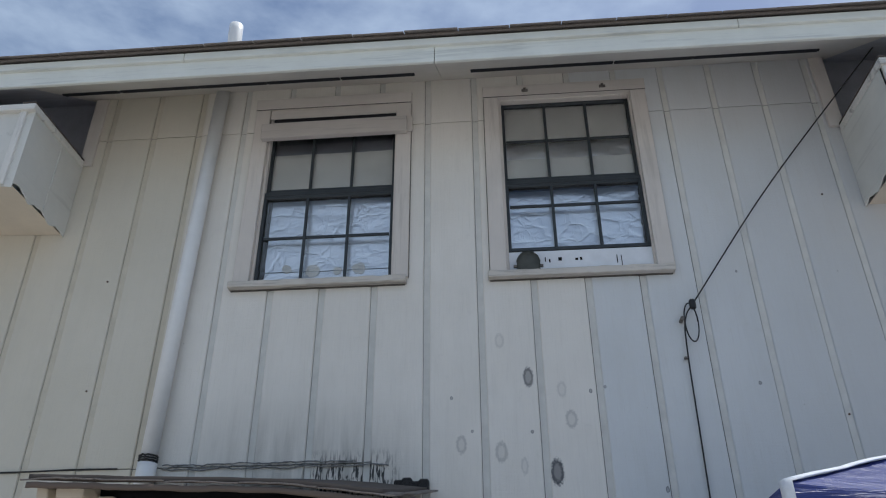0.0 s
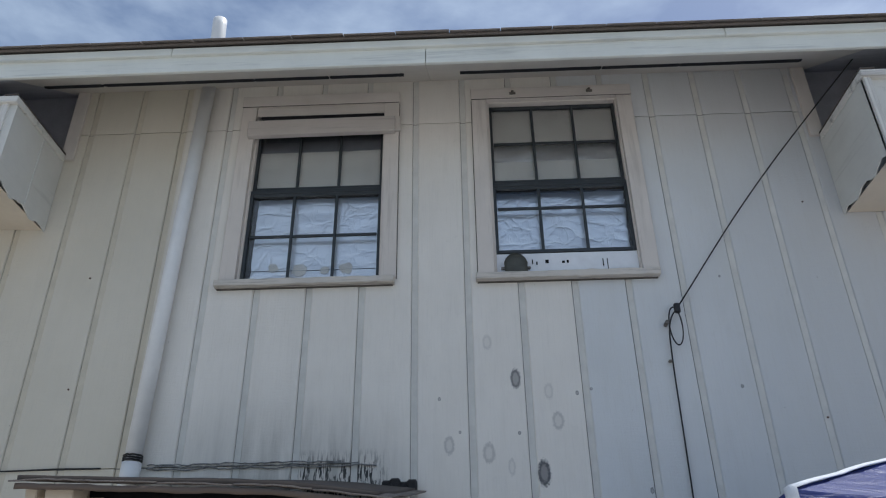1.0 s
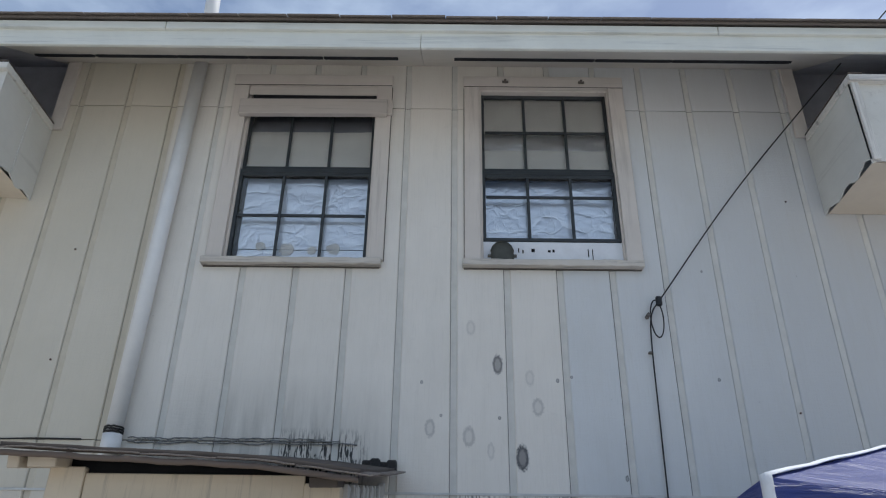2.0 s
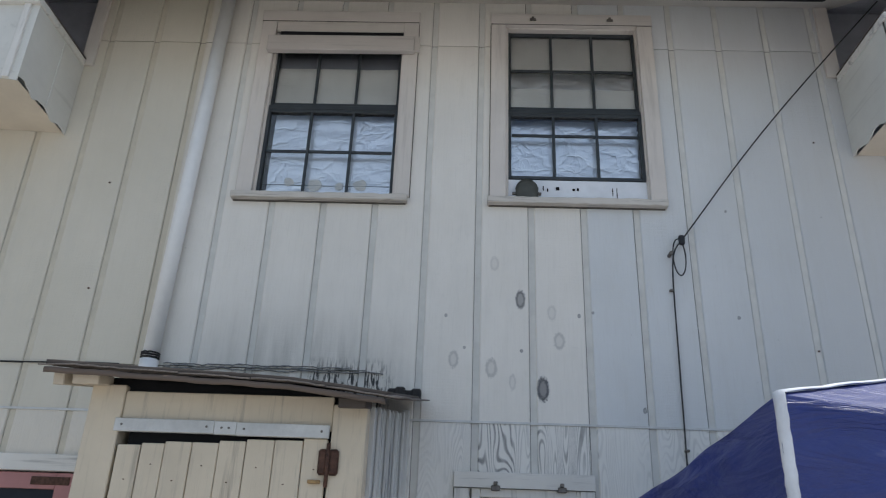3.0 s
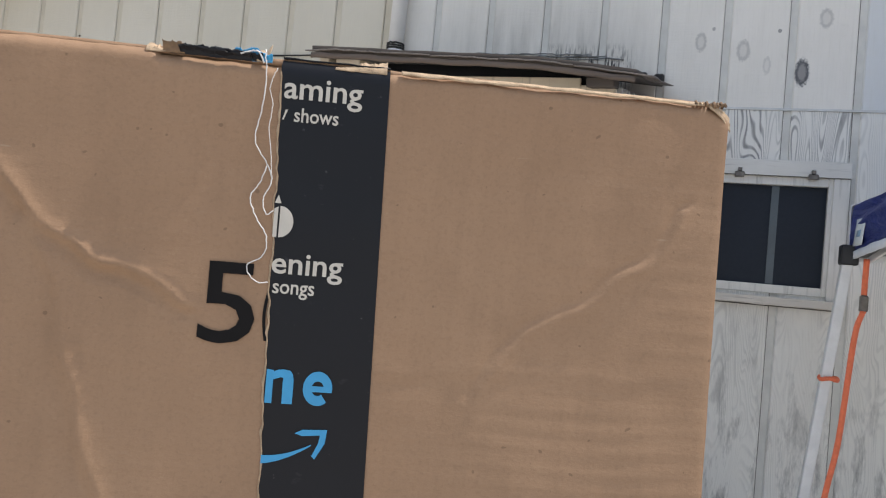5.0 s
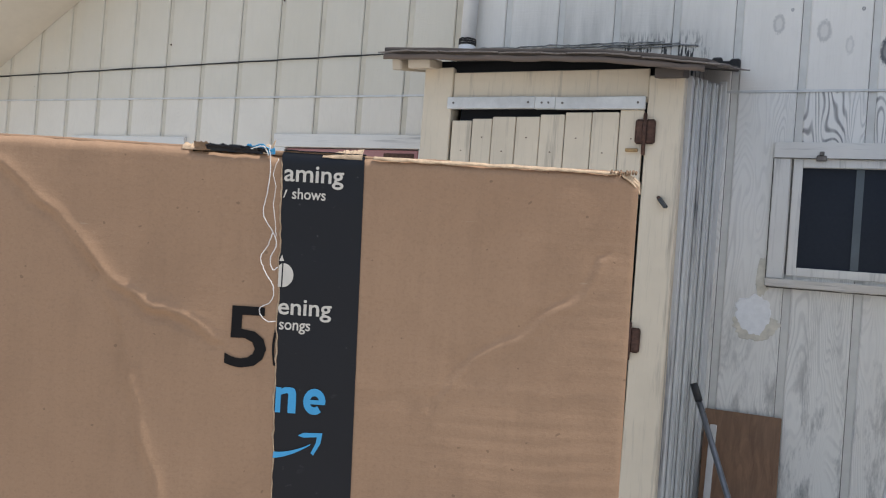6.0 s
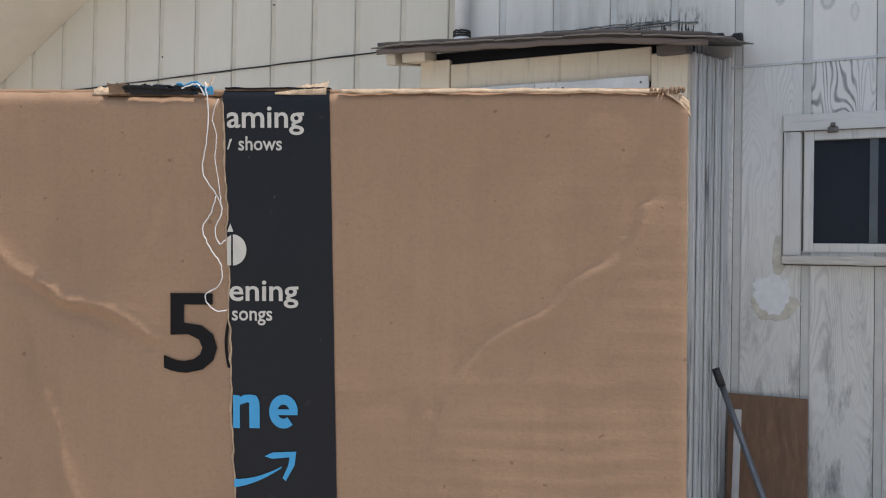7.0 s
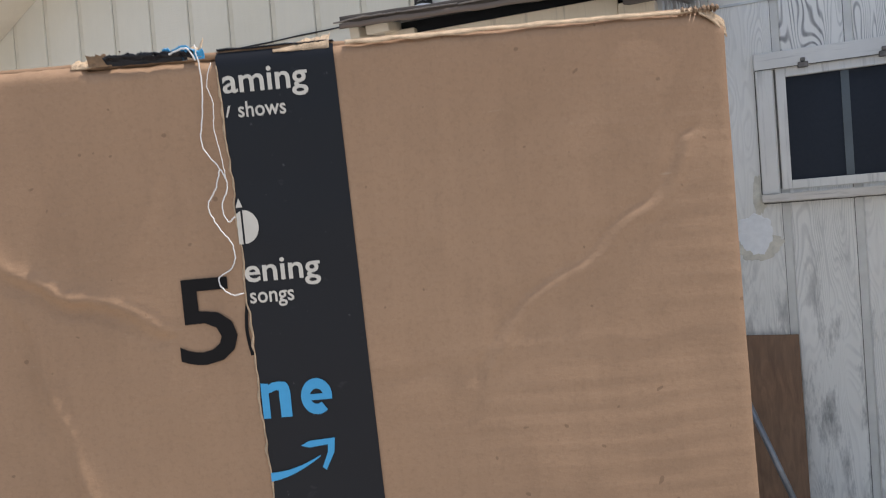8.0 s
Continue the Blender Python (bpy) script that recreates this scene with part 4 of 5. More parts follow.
# ---- lean-to shed against the wall ----
def shed():
    it = thing("lean_to_shed", "cream painted lean-to shed with sagging shingle roof", "shed")
    F = 4.10
    xl, xr = -1.925, -0.785
    part("post", box(xl, -1.785, F - 0.010, F + 0.09, 0, 2.475, 0.004), "shed", it, "worn cream corner post")
    part("post", box(-0.925, xr, F - 0.010, F + 0.09, 0, 2.42, 0.004), "shed", it, "worn cream corner post")
    part("header", box(-1.784, -0.926, F, F + 0.02, 2.315, 2.452, 0.003), "shed", it)
    for a, b, dz in ((-1.800, -1.395, 0.004), (-1.394, -1.305, 0.002), (-1.304, -0.932, 0.0)):
        s = part("strip", box(a, b, F - 0.022, F - 0.001, 2.282 + dz, 2.334 + dz, 0.002), "metal_strip", it, "pale metal strip over door")
        for x in (a + 0.03, b - 0.03):
            bm = bmesh.new()
            bmesh.ops.create_cone(bm, cap_ends=True, segments=8, radius1=0.005, radius2=0.004, depth=0.004, matrix=Matrix.Translation((x, F - 0.024, 2.308 + dz)) @ Matrix.Rotation(radians(90), 4, "X"))
            part("screw", bm, "clip", s)
    # plank door that has dropped at its free side
    leaf = part("door", box(-1.775, -0.935, F + 0.016, F + 0.028, 0.06, 2.23, 0.002), "void", it, "ledged door of narrow cream planks")
    widths = [0.095, 0.095, 0.108, 0.108, 0.108, 0.114, 0.114, 0.098]
    x = -1.775
    for n, w in enumerate(widths):
        top = 2.236 + 0.048 * (x + 1.775) / 0.84
        part("plank", box(x + 0.0015, x + w - 0.0015, F - 0.008 + 0.002 * (n % 2), F + 0.015, 0.06, top + 0.003 * (n % 3), 0.003), "shed", leaf)
        for z in (2.16, 2.10):
            if n % 2 == (z > 2.12):
                part("nail", box(x + 0.048, x + 0.055, F - 0.0100, F - 0.007, z, z + 0.004, 0.001), "rust", leaf)
        x += w
    hinge = part("hinge", box(-0.965, -0.93, F - 0.022, F - 0.012, 2.14, 2.24, 0.008), "rust", it, "large rusty strap hinge")
    part("plate", box(-0.925, -0.885, F - 0.022, F - 0.012, 2.14, 2.24, 0.008), "rust", hinge)
    part("pin", tube([(-0.9275, F - 0.024, 2.095), (-0.9275, F - 0.024, 2.262)], 0.008, 8), "rust", hinge)
    part("tab", box(-1.00, -0.950, F - 0.02, F - 0.010, 2.108, 2.122, 0.002), "brass", hinge, "brassy hinge tab")
    low = part("hinge", box(-0.965, -0.93, F - 0.022, F - 0.012, 1.30, 1.40, 0.008), "rust", it, "large rusty strap hinge")
    part("plate", box(-0.925, -0.885, F - 0.022, F - 0.012, 1.30, 1.40, 0.008), "rust", low)
    part("pin", tube([(-0.9275, F - 0.024, 1.27), (-0.9275, F - 0.024, 1.42)], 0.008, 8), "rust", low)
    latch = part("latch", bar((-0.852, F - 0.026, 1.925), (-0.820, F - 0.034, 1.885), 0.026, 0.014, 0.004), "sash", it, "dark latch")
    part("bolt", tube([(-0.852, F - 0.014, 1.925), (-0.852, F - 0.04, 1.925)], 0.007, 8), "rust", latch)
    # side of upright grey planks
    n, y = 0, F + 0.092
    while y < WALL - 0.03:
        w = min(0.105 + 0.02 * wob(n * 1.7), WALL - 0.024 - y)
        x = xr - 0.012 + (y - F) * 0.085
        t = 2.425 + (y - F) * 0.19
        part("side_plank", box(x + 0.004 * (n % 2), x + 0.022 + 0.004 * (n % 2), y + 0.004, y + w - 0.004, 0, t, 0.003), "shed_grey", it, "weathered grey plank")
        if n % 2 == 0:
            part("side_batten", box(x + 0.024, x + 0.036, y + w - 0.022, y + w + 0.02, 0, t - 0.02, 0.003), "shed_grey", it)
        y += w
        n += 1
    part("side_panel", box(xl, xl + 0.02, F + 0.092, WALL - 0.024, 0, 2.47, 0.003), "shed", it)
    # rafters and the roof
    roof_part = part("roof_deck", bmesh.new(), "shed_dark", it)

    def deck(u, v):
        x = -2.068 + u * 1.366 + (0.07 * v * u)
        y = 3.955 + v * (WALL - 0.02 - 3.955)
        sag = -0.055 * u - 0.035 * max(0, u - 0.72) / 0.28 * (1 - 0.2 * v)
        return (x, y, 2.512 + 0.225 * v + sag + 0.006 * wob(x * 5, y * 4))

    bm = sheet(deck, 40, 10, -0.022)
    bm.to_mesh(roof_part.data)
    bm.free()
    for u, mtl in ((0.115, "rafter"), (0.90, "shed_dark")):
        a, b = Vector(deck(u, 0.03)), Vector(deck(u, 0.16))
        part("rafter", bar(a - Vector((0, 0, 0.044)), b - Vector((0, 0, 0.044)), 0.11, 0.040, 0.004), mtl, it, "short roof rafter end")
    part("rafter", bar(Vector(deck(0.035, 0.03)) - Vector((0, 0, 0.05)), Vector(deck(0.035, 0.4)) - Vector((0, 0, 0.05)), 0.045, 0.05, 0.004), "rafter", it)
    # near-black sheets imitate the shadow gap between header and roof
    part("inside", box(-1.76, -0.94, F + 0.05, F + 0.07, 2.20, 2.44, 0), "void", it, "near-black sheet standing for shade under roof")

    def fill(u, v):
        p = deck(0.115 + 0.81 * u, 0.17)
        return (p[0], F + 0.024, 2.36 + v * (p[2] - 0.026 - 2.36))

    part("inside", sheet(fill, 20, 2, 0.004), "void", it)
    # another near-black piece for the shade at the back under the roof
    part("back_shade_fill", prism([(xl + 0.021, 2.40), (xr - 0.02, 2.38), (xr - 0.02, 2.52), (xl + 0.021, 2.60)], WALL - 0.06, WALL - 0.04), "void", it)

    def lip(u, v):
        p = deck(u, -0.006)
        return (p[0], p[1] - 0.004 - 0.003 * wob(u * 19, v), p[2] - 0.030 + 0.022 * v + 0.004 * wob(u * 23, 3))

    part("edge_board", sheet(lip, 60, 2, 0.006), "rafter_edge", it, "split brown roof edge board")
    # three courses of curled shingles
    for row in range(3):
        x, n = -2.07, 0
        while x < -0.68:
            w = 0.29 + 0.05 * wob(row * 7 + n * 1.3)
            u0, u1 = (x + 2.045) / 1.345, min((x + w - 0.006 + 2.045) / 1.345, 1.04)

            def tab(u, v, u0=u0, u1=u1, row=row, n=n):
                p = Vector(deck(u0 + u * (u1 - u0), row * 0.31 + v * 0.36 - 0.012))
                curl = -0.010 * (1 - v) ** 4 + 0.006 * (1 - v) ** 3 * (1 + 1.4 * wob(p.x * 6, row)) + 0.004 * wob(p.x * 21, p.y * 9, row)
                ragged = 0.012 * wob(p.x * 33, row) * (1 - v)
                return (p.x, p.y + ragged, p.z + 0.006 + curl + 0.003 * (n % 2))

            part("shingle", sheet(tab, 8, 4, -0.006), "shingle", it)
            x += w
            n += 1
    bm = bmesh.new()
    for n in range(4):
        box(-0.80 + 0.042 * n, -0.75 + 0.042 * n, WALL - 0.05 - 0.01 * (n % 2), WALL - 0.004, 2.672 - 0.004 * n, 2.712 - 0.004 * n + 0.012 * (n % 2), 0.008, bm)
    part("tar_lump", bm, "tar", it, "lump of black roof tar")
    part("back_post", box(-0.715, -0.68, WALL - 0.05, WALL - 0.008, 0, 2.60, 0.004), "shed_grey", it, "weathered grey post")
    it.location = (-0.021, 0, 0.022)
    for piece in it.children_recursive:
        for v in piece.data.vertices:
            if v.co.z < 0.03:
                v.co.z -= 0.022


shed()

# ---- things that lean by the shed ----
bm = box(-0.692, -0.345, -0.009, 0.009, 0, 1.01, 0.002)
bm.transform(Matrix.Translation((0, WALL - 0.17, 0.002)) @ Matrix.Rotation(radians(-8.2), 4, "X"))
tagged(part("plywood_offcut", bm, "ply"), "brown stained plywood sheet leaning against siding", "plywood sheet")
pole = thing("pole", "dark grey steel pole leaning beside shed", "pole")
a, b = Vector((-0.715, 4.52, 1.155)), Vector((-0.27, 4.36, 0.008))
part("shaft", tube([a, b], 0.013, 12), "steel", pole)
part("grip", tube([a + (a - b).normalized() * 0.02, a, a + (b - a).normalized() * 0.06], 0.017, 12), "black_plastic", pole, "black end grip")
tagged(part("stick", bar((-0.655, 4.66, 0.003), (-0.640, 4.81, 0.955), 0.030, 0.018, 0.003), "stick"), "pale flat wooden stick leaning on plywood", "stick")


def patch(name, x, z, rx, rz, y, material, label, seed):
    bm = bmesh.new()
    mid = bm.verts.new((x, y - 0.004, z))
    ring = []
    for s in range(96):
        a = 2 * math.pi * s / 96
        r = 1 + 0.28 * wob(math.cos(a) * 1.4, math.sin(a) * 1.4, seed) + 0.16 * wob(math.cos(a) * 4, math.sin(a) * 4, seed) + 0.07 * wob(math.cos(a) * 12, math.sin(a) * 12, seed)
        ring.append((x + rx * r * math.cos(a), z + rz * r * math.sin(a)))
    inner = [bm.verts.new((x + (px - x) * 0.9, y - 0.003, z + (pz - z) * 0.9)) for px, pz in ring]
    outer = [bm.verts.new((px, y + 0.003, pz)) for px, pz in ring]
    for s in range(96):
        t = (s + 1) % 96
        bm.faces.new((mid, inner[s], inner[t]))
        bm.faces.new((inner[s], outer[s], outer[t], inner[t]))
    bmesh.ops.recalc_face_normals(bm, faces=bm.faces[:])
    return tagged(part(name, bm, material), label, "wall patch")


patch("filler_patch", -0.506, 1.487, 0.088, 0.100, WALL - 0.001, "plaster", "rough white filler patch on worn siding", 3.0)
patch("yellow_patch", -0.475, 1.665, 0.034, 0.10, WALL + 0.0005, "stain", "yellowed bare patch beside lower window", 8.0)
patch("yellow_patch", -0.495, 1.425, 0.105, 0.075, WALL + 0.0005, "stain", "yellowed bare patch below filler", 11.0)


# ---- pop-up canopy ----
def canopy():
    it = thing("pop_up_canopy", "navy blue pop-up canopy with white piping and legs", "canopy tent")
    corners = [Vector((0.358, 2.90, 0)), Vector((0.185, 4.60, 0)), Vector((2.165, 4.87, 0)), Vector((2.335, 3.17, 0))]
    z_low, z_top = [1.892, 1.857, 1.86, 1.89], [2.232, 2.075, 2.08, 2.22]
    apex = Vector((1.26, 3.885, 2.56))
    mid = sum(corners, Vector()) / 4
    for n in range(4):
        m = (n + 1) % 4
        a, b = corners[n], corners[m]
        out = ((a + b) / 2 - mid).normalized()

        def slope(u, v, n=n, m=m, a=a, b=b, drop=0.0):
            e = a.lerp(b, u) + Vector((0, 0, z_top[n] + (z_top[m] - z_top[n]) * u))
            e.z -= 0.02 * math.sin(math.pi * u) ** 1.2 * (1 - v) if n == 0 else 0.05 * math.sin(math.pi * u) * (1 - v)
            p = e.lerp(apex, v)
            p.z -= (0.03 * math.sin(math.pi * u) * math.sin(math.pi * v)) + drop
            p.z += 0.006 * wob(p.x * 5, p.y * 5, n)
            return p

        def skirt(u, v, n=n, m=m, a=a, b=b, out=out, inset=0.0):
            top = slope(u, 0)
            z = (z_low[n] + (z_low[m] - z_low[n]) * u + (0.045 * math.sin(math.pi * u)))
            p = a.lerp(b, u)
            p.z = z + (top.z - z) * v
            fold = 0.022 * wob(u * 4 + v * 2.2, v * 3.5, n * 5) + 0.018 * wob(u * 7 - v * 4, v * 7 + u * 5, n * 5 + 2) + 0.006 * wob(u * 20, v * 16 + 8 * u, n)
            fold *= min(1, 6 * u, 6 * (1 - u)) * 0.9 + 0.1
            return p + out * (0.012 * math.sin(math.pi * v) + fold - inset) * (1 if 0 < v < 1 else 0.25)

        top_panel = part("roof_panel", sheet(slope, 24, 14), "cloth", it, "navy blue roof cloth")
        part("lining", sheet(lambda u, v: slope(u, v, drop=0.006), 16, 8), "lining", top_panel, "grey lining")
        val = part("valance", sheet(skirt, 60, 14), "cloth", it, "navy blue hanging valance")
        part("lining", sheet(lambda u, v: skirt(u, v, inset=0.02) - out * 0.006, 30, 4), "lining", val, "grey lining")

        def hem(u, v, skirt=skirt, out=out):
            p = skirt(u, 0)
            return p + out * 0.004 + Vector((0, 0, -0.016 + 0.034 * v + 0.004 * wob(u * 22, v, n)))

        part("hem", sheet(hem, 60, 2, 0.004), "piping", val, "white hem")
        # white seam up the corner and along the hip
        d = (a - mid).normalized()
        pts = [Vector((a.x, a.y, z_low[n] - 0.01 + (z_top[n] - z_low[n] + 0.012) * s / 16)) + d * (0.006 + 0.004 * wob(s * 0.9, n)) for s in range(17)]
        side = Vector((-d.y, d.x, 0))
        bm = bmesh.new()
        hip = [Vector(slope(0, s / 16)) + Vector((0, 0, 0.005)) for s in range(1, 17)]
        w = 0.016
        rows_ = [(bm.verts.new(p - side * (w + 0.003 * wob(k * 0.8, 3))), bm.verts.new(p + d * 0.006 + Vector((0, 0, 0.004))), bm.verts.new(p + side * (w + 0.003 * wob(k * 0.8, 9)))) for k, p in enumerate([*pts, *hip])]
        for lo_, hi_ in zip(rows_, rows_[1:]):
            for s in (0, 1):
                bm.faces.new((lo_[s], lo_[s + 1], hi_[s + 1], hi_[s])).smooth = True
        bm.normal_update()
        bmesh.ops.solidify(bm, geom=bm.faces[:], thickness=0.003)
        part("corner_piping", bm, "piping", it, "white corner piping")
        # leg with its bracket and foot
        top = a + Vector((-0.012, -0.02, 0)) if n == 1 else a - d * 0.055
        foot = top + Vector((0, 0, 0)) + (Vector((-0.19, 0.0, 0)) if n == 1 else d * 0.03)
        leg = part("leg", bar((foot.x, foot.y, 0.012), (top.x, top.y, z_low[n] + 0.02), 0.042, 0.042, 0.003, (0, 1, 0)), "tent_steel", it, "white square steel leg")
        part("foot_plate", box(foot.x - 0.05, foot.x + 0.05, foot.y - 0.05, foot.y + 0.05, 0, 0.012, 0.002), "tent_steel", leg)
        part("bracket", box(top.x - 0.034, top.x + 0.034, top.y - 0.034, top.y + 0.034, z_low[n] - 0.035, z_low[n] + 0.05, 0.006), "black_plastic", it, "black plastic corner bracket")
    # folding bars under the cloth
    for n in range(4):
        m = (n + 1) % 4
        a, b = corners[n].lerp(mid, 0.04), corners[m].lerp(mid, 0.04)
        for k in range(2):
            p, q = a.lerp(b, k / 2), a.lerp(b, (k + 1) / 2)
            lo_, hi_ = 1.845, 2.005
            off = (mid - (a + b) / 2).normalized() * 0.018
            part("truss_bar", bar((p.x, p.y, lo_), (q.x, q.y, hi_ if k == 0 else hi_), 0.013, 0.026, 0.002), "tent_steel", it)
            part("truss_bar", bar((p.x + off.x, p.y + off.y, hi_), (q.x + off.x, q.y + off.y, lo_), 0.013, 0.026, 0.002), "tent_steel", it)
            c = (p + q) / 2
            part("pivot", tube([(c.x - off.x, c.y - off.y, 1.925), (c.x + 2 * off.x, c.y + 2 * off.y, 1.925)], 0.014, 8), "black_plastic", it)
        c = corners[n].lerp(mid, 0.04)
        part("truss_bar", bar((c.x, c.y, 1.90), (mid.x, mid.y, 2.12), 0.013, 0.026, 0.002), "tent_steel", it)
    part("centre_pole", tube([(mid.x, mid.y, 2.05), (apex.x, apex.y, 2.38)], 0.02, 10), "tent_steel", it)
    # sewn label near the far corner
    a, b = corners[1], corners[0]
    out = Vector((-1, 0, 0))

    def label_sheet(u, v, s=0.0):
        p = a.lerp(b, 0.035 + (0.06 - 0.02 * s) * u + 0.01 * s + 0.02 * v)
        return Vector((p.x, p.y, 1.900 + 0.11 * v * (1 - 0.4 * s) + 0.02 * s)) + out * (0.014 + 0.002 * s)

    lab = part("sewn_label", sheet(label_sheet, 4, 4, 0.002), "sticker", it, "pale sewn label, faded print")
    part("print_bar", sheet(lambda u, v: label_sheet(0.2 + 0.6 * u, 0.25 + 0.4 * v, 1.0), 2, 2, 0.001), "sticker_ink", lab)


canopy()

# orange ratchet strap from the far corner to the ground
strap = thing("ratchet_strap", "orange ratchet strap tied to canopy leg", "strap")


def ribbon(points, w, material, name, parent, side=Vector((1, 0.2, 0)).normalized()):
    pts = smooth_line(points, 5)
    n = len(pts) - 1
    part(name, sheet(lambda u, v: pts[round(u * n)] + side * (v - 0.5) * w, n, 1, 0.002), material, parent)


ribbon([(0.230, 4.52, 1.85), (0.229, 4.52, 1.76), (0.229, 4.52, 1.69)], 0.024, "orange", "webbing", strap)
part("buckle", box(0.212, 0.244, 4.50, 4.525, 1.630, 1.700, 0.006), "clip", strap, "grey steel buckle")
ribbon([(0.226, 4.50, 1.635), (0.198, 4.49, 1.52), (0.165, 4.48, 1.10), (0.128, 4.48, 0.86), (0.070, 4.46, 0.4), (0.03, 4.45, 0.004)], 0.024, "orange", "webbing", strap)
part("webbing", tube([(0.130 + 0.034 * math.cos(a), 4.580 + 0.034 * math.sin(a), 1.34 + 0.004 * math.sin(3 * a)) for a in (2 * math.pi * s / 16 for s in range(17))], 0.010, 6), "orange", strap)

# party lights hung along the canopy bars
lights = thing("string_lights", "black string lights with clear bulbs under canopy", "string lights")
run = smooth_line([(0.34, 4.45, 1.90), (0.40, 4.1, 1.86), (0.50, 3.75, 1.93), (0.52, 3.4, 1.87), (0.56, 3.05, 1.93)], 10)
part("cord", tube(run, 0.004, 6), "wire", lights)
for n in (5, 13, 20, 27, 34):
    p = run[n]
    s = part("socket", tube([p, p - Vector((0, 0, 0.05))], 0.014, 10), "black_plastic", lights, "black bulb socket")
    bm = bmesh.new()
    bmesh.ops.create_uvsphere(bm, u_segments=14, v_segments=10, radius=0.018, matrix=Matrix.LocRotScale(p - Vector((0, 0, 0.070)), None, (1, 1, 1.35)))
    for f in bm.faces:
        f.smooth = True
    part("bulb", bm, "bulb", s, "clear glass bulb")
for z0, z1, y0, y1 in ((2.02, 1.98, 3.1, 4.6), (1.98, 1.92, 3.0, 4.5)):
    part("cord", tube(smooth_line([(0.62, y0, z0), (0.80, (y0 + y1) / 2, z0 - 0.05), (0.9, y1, z1)], 8), 0.004, 6), "wire", lights)
tagged(part("hanging_cord", tube(smooth_line([(0.50, 4.0, 1.90), (0.52, 4.02, 1.76), (0.62, 4.0, 1.53), (0.84, 3.95, 1.15), (1.08, 3.9, 0.6), (1.2, 3.85, 0.007), (1.6, 3.8, 0.007)], 8), 0.006, 8), "wire"),
       "thick black cord sagging from canopy to ground", "cord")


# ---- the big carton ----
CARTON = Matrix(((0.9277, 0.0034, 0.3734, -0.6251), (0.3732, -0.0422, -0.9267, 1.2734), (0.0126, 0.9991, -0.0404, 1.6665), (0, 0, 0, 1)))
RIGHT, TOP_V, LEFT, LOW, DEEP = 0.1158, 0.0240, -0.78, -1.655, 0.16
CREASES = [([(-0.2215, 0.0245), (-0.1767, -0.0099), (-0.1452, -0.0428), (-0.1249, -0.0552), (-0.1038, -0.0616), (-0.0914, -0.0711)], 0.0028, 0.0030),
           ([(-0.149, -0.0444), (-0.1374, -0.0671), (-0.1323, -0.0953), (-0.1243, -0.1229), (-0.112, -0.16)], 0.0022, 0.0036),
           ([(-0.118, 0.024), (-0.124, -0.02), (-0.121, -0.06)], -0.0003, 0.004),
           ([(0.0976, -0.0205), (0.0893, -0.0378), (0.0656, -0.0541), (0.0379, -0.0732), (0.0215, -0.0946)], 0.0012, 0.0026),
           ([(-0.0183, -0.0893), (0.04, -0.0875), (0.1118, -0.0869)], 0.0003, 0.0030)]


def to_line(p, line):
    """Distance to a line, and the side on which the point lies."""
    best, side = 9.0, 1
    for (ax, ay), (bx, by) in zip(line, line[1:]):
        dx, dy = bx - ax, by - ay
        t = max(0, min(1, ((p[0] - ax) * dx + (p[1] - ay) * dy) / (dx * dx + dy * dy)))
        d = math.hypot(p[0] - ax - t * dx, p[1] - ay - t * dy)
        if d < best:
            best, side = d, 1 if dx * (p[1] - ay) - dy * (p[0] - ax) > 0 else -1
    return best, side


def relief(u, v):
    """How far the front of the carton stands out: folds with a steep side, crushed flutes and a slow bulge."""
    h = 0.0012 * wob(u * 9, v * 9) + 0.0004 * wob(u * 40, v * 40, 2)
    for line, depth, wide in CREASES:
        d, side = to_line((u + 0.003 * wob(u * 60, v * 60), v + 0.003 * wob(u * 60, v * 60, 5)), line)
        if d < 6 * wide:
            vary = 0.75 + 0.5 * wob(u * 45, v * 45, 7)
            h += depth * vary * math.exp(-d / (wide if side > 0 else 0.4 * wide))
            h -= 0.5 * depth * vary * math.exp(-(((d - 1.3 * wide) / (0.8 * wide)) ** 2)) * (side < 0)
    zone = max(0, min(1, (u + 0.015) / 0.04)) * max(0, min(1, (-0.012 - v + 0.25 * (u - 0.06)) / 0.05))
    h += 0.032 * max(0.0, (-0.110 + 0.92 * u) - v) * max(0, min(1, (u + 0.01) / 0.03))
    h += zone * 0.00007 * math.sin(v * 2 * math.pi / 0.0078 + 3 * wob(u * 16, v * 12)) * max(0.0, 0.45 + 1.3 * wob(u * 16, v * 22, 9))
    return h


def spaced(lo, hi, near_lo, near_hi, fine, coarse):
    out, x = [lo], lo
    while x < hi - 1e-6:
        x = min(hi, x + (fine if near_lo <= x < near_hi else coarse))
        out.append(x)
    return out


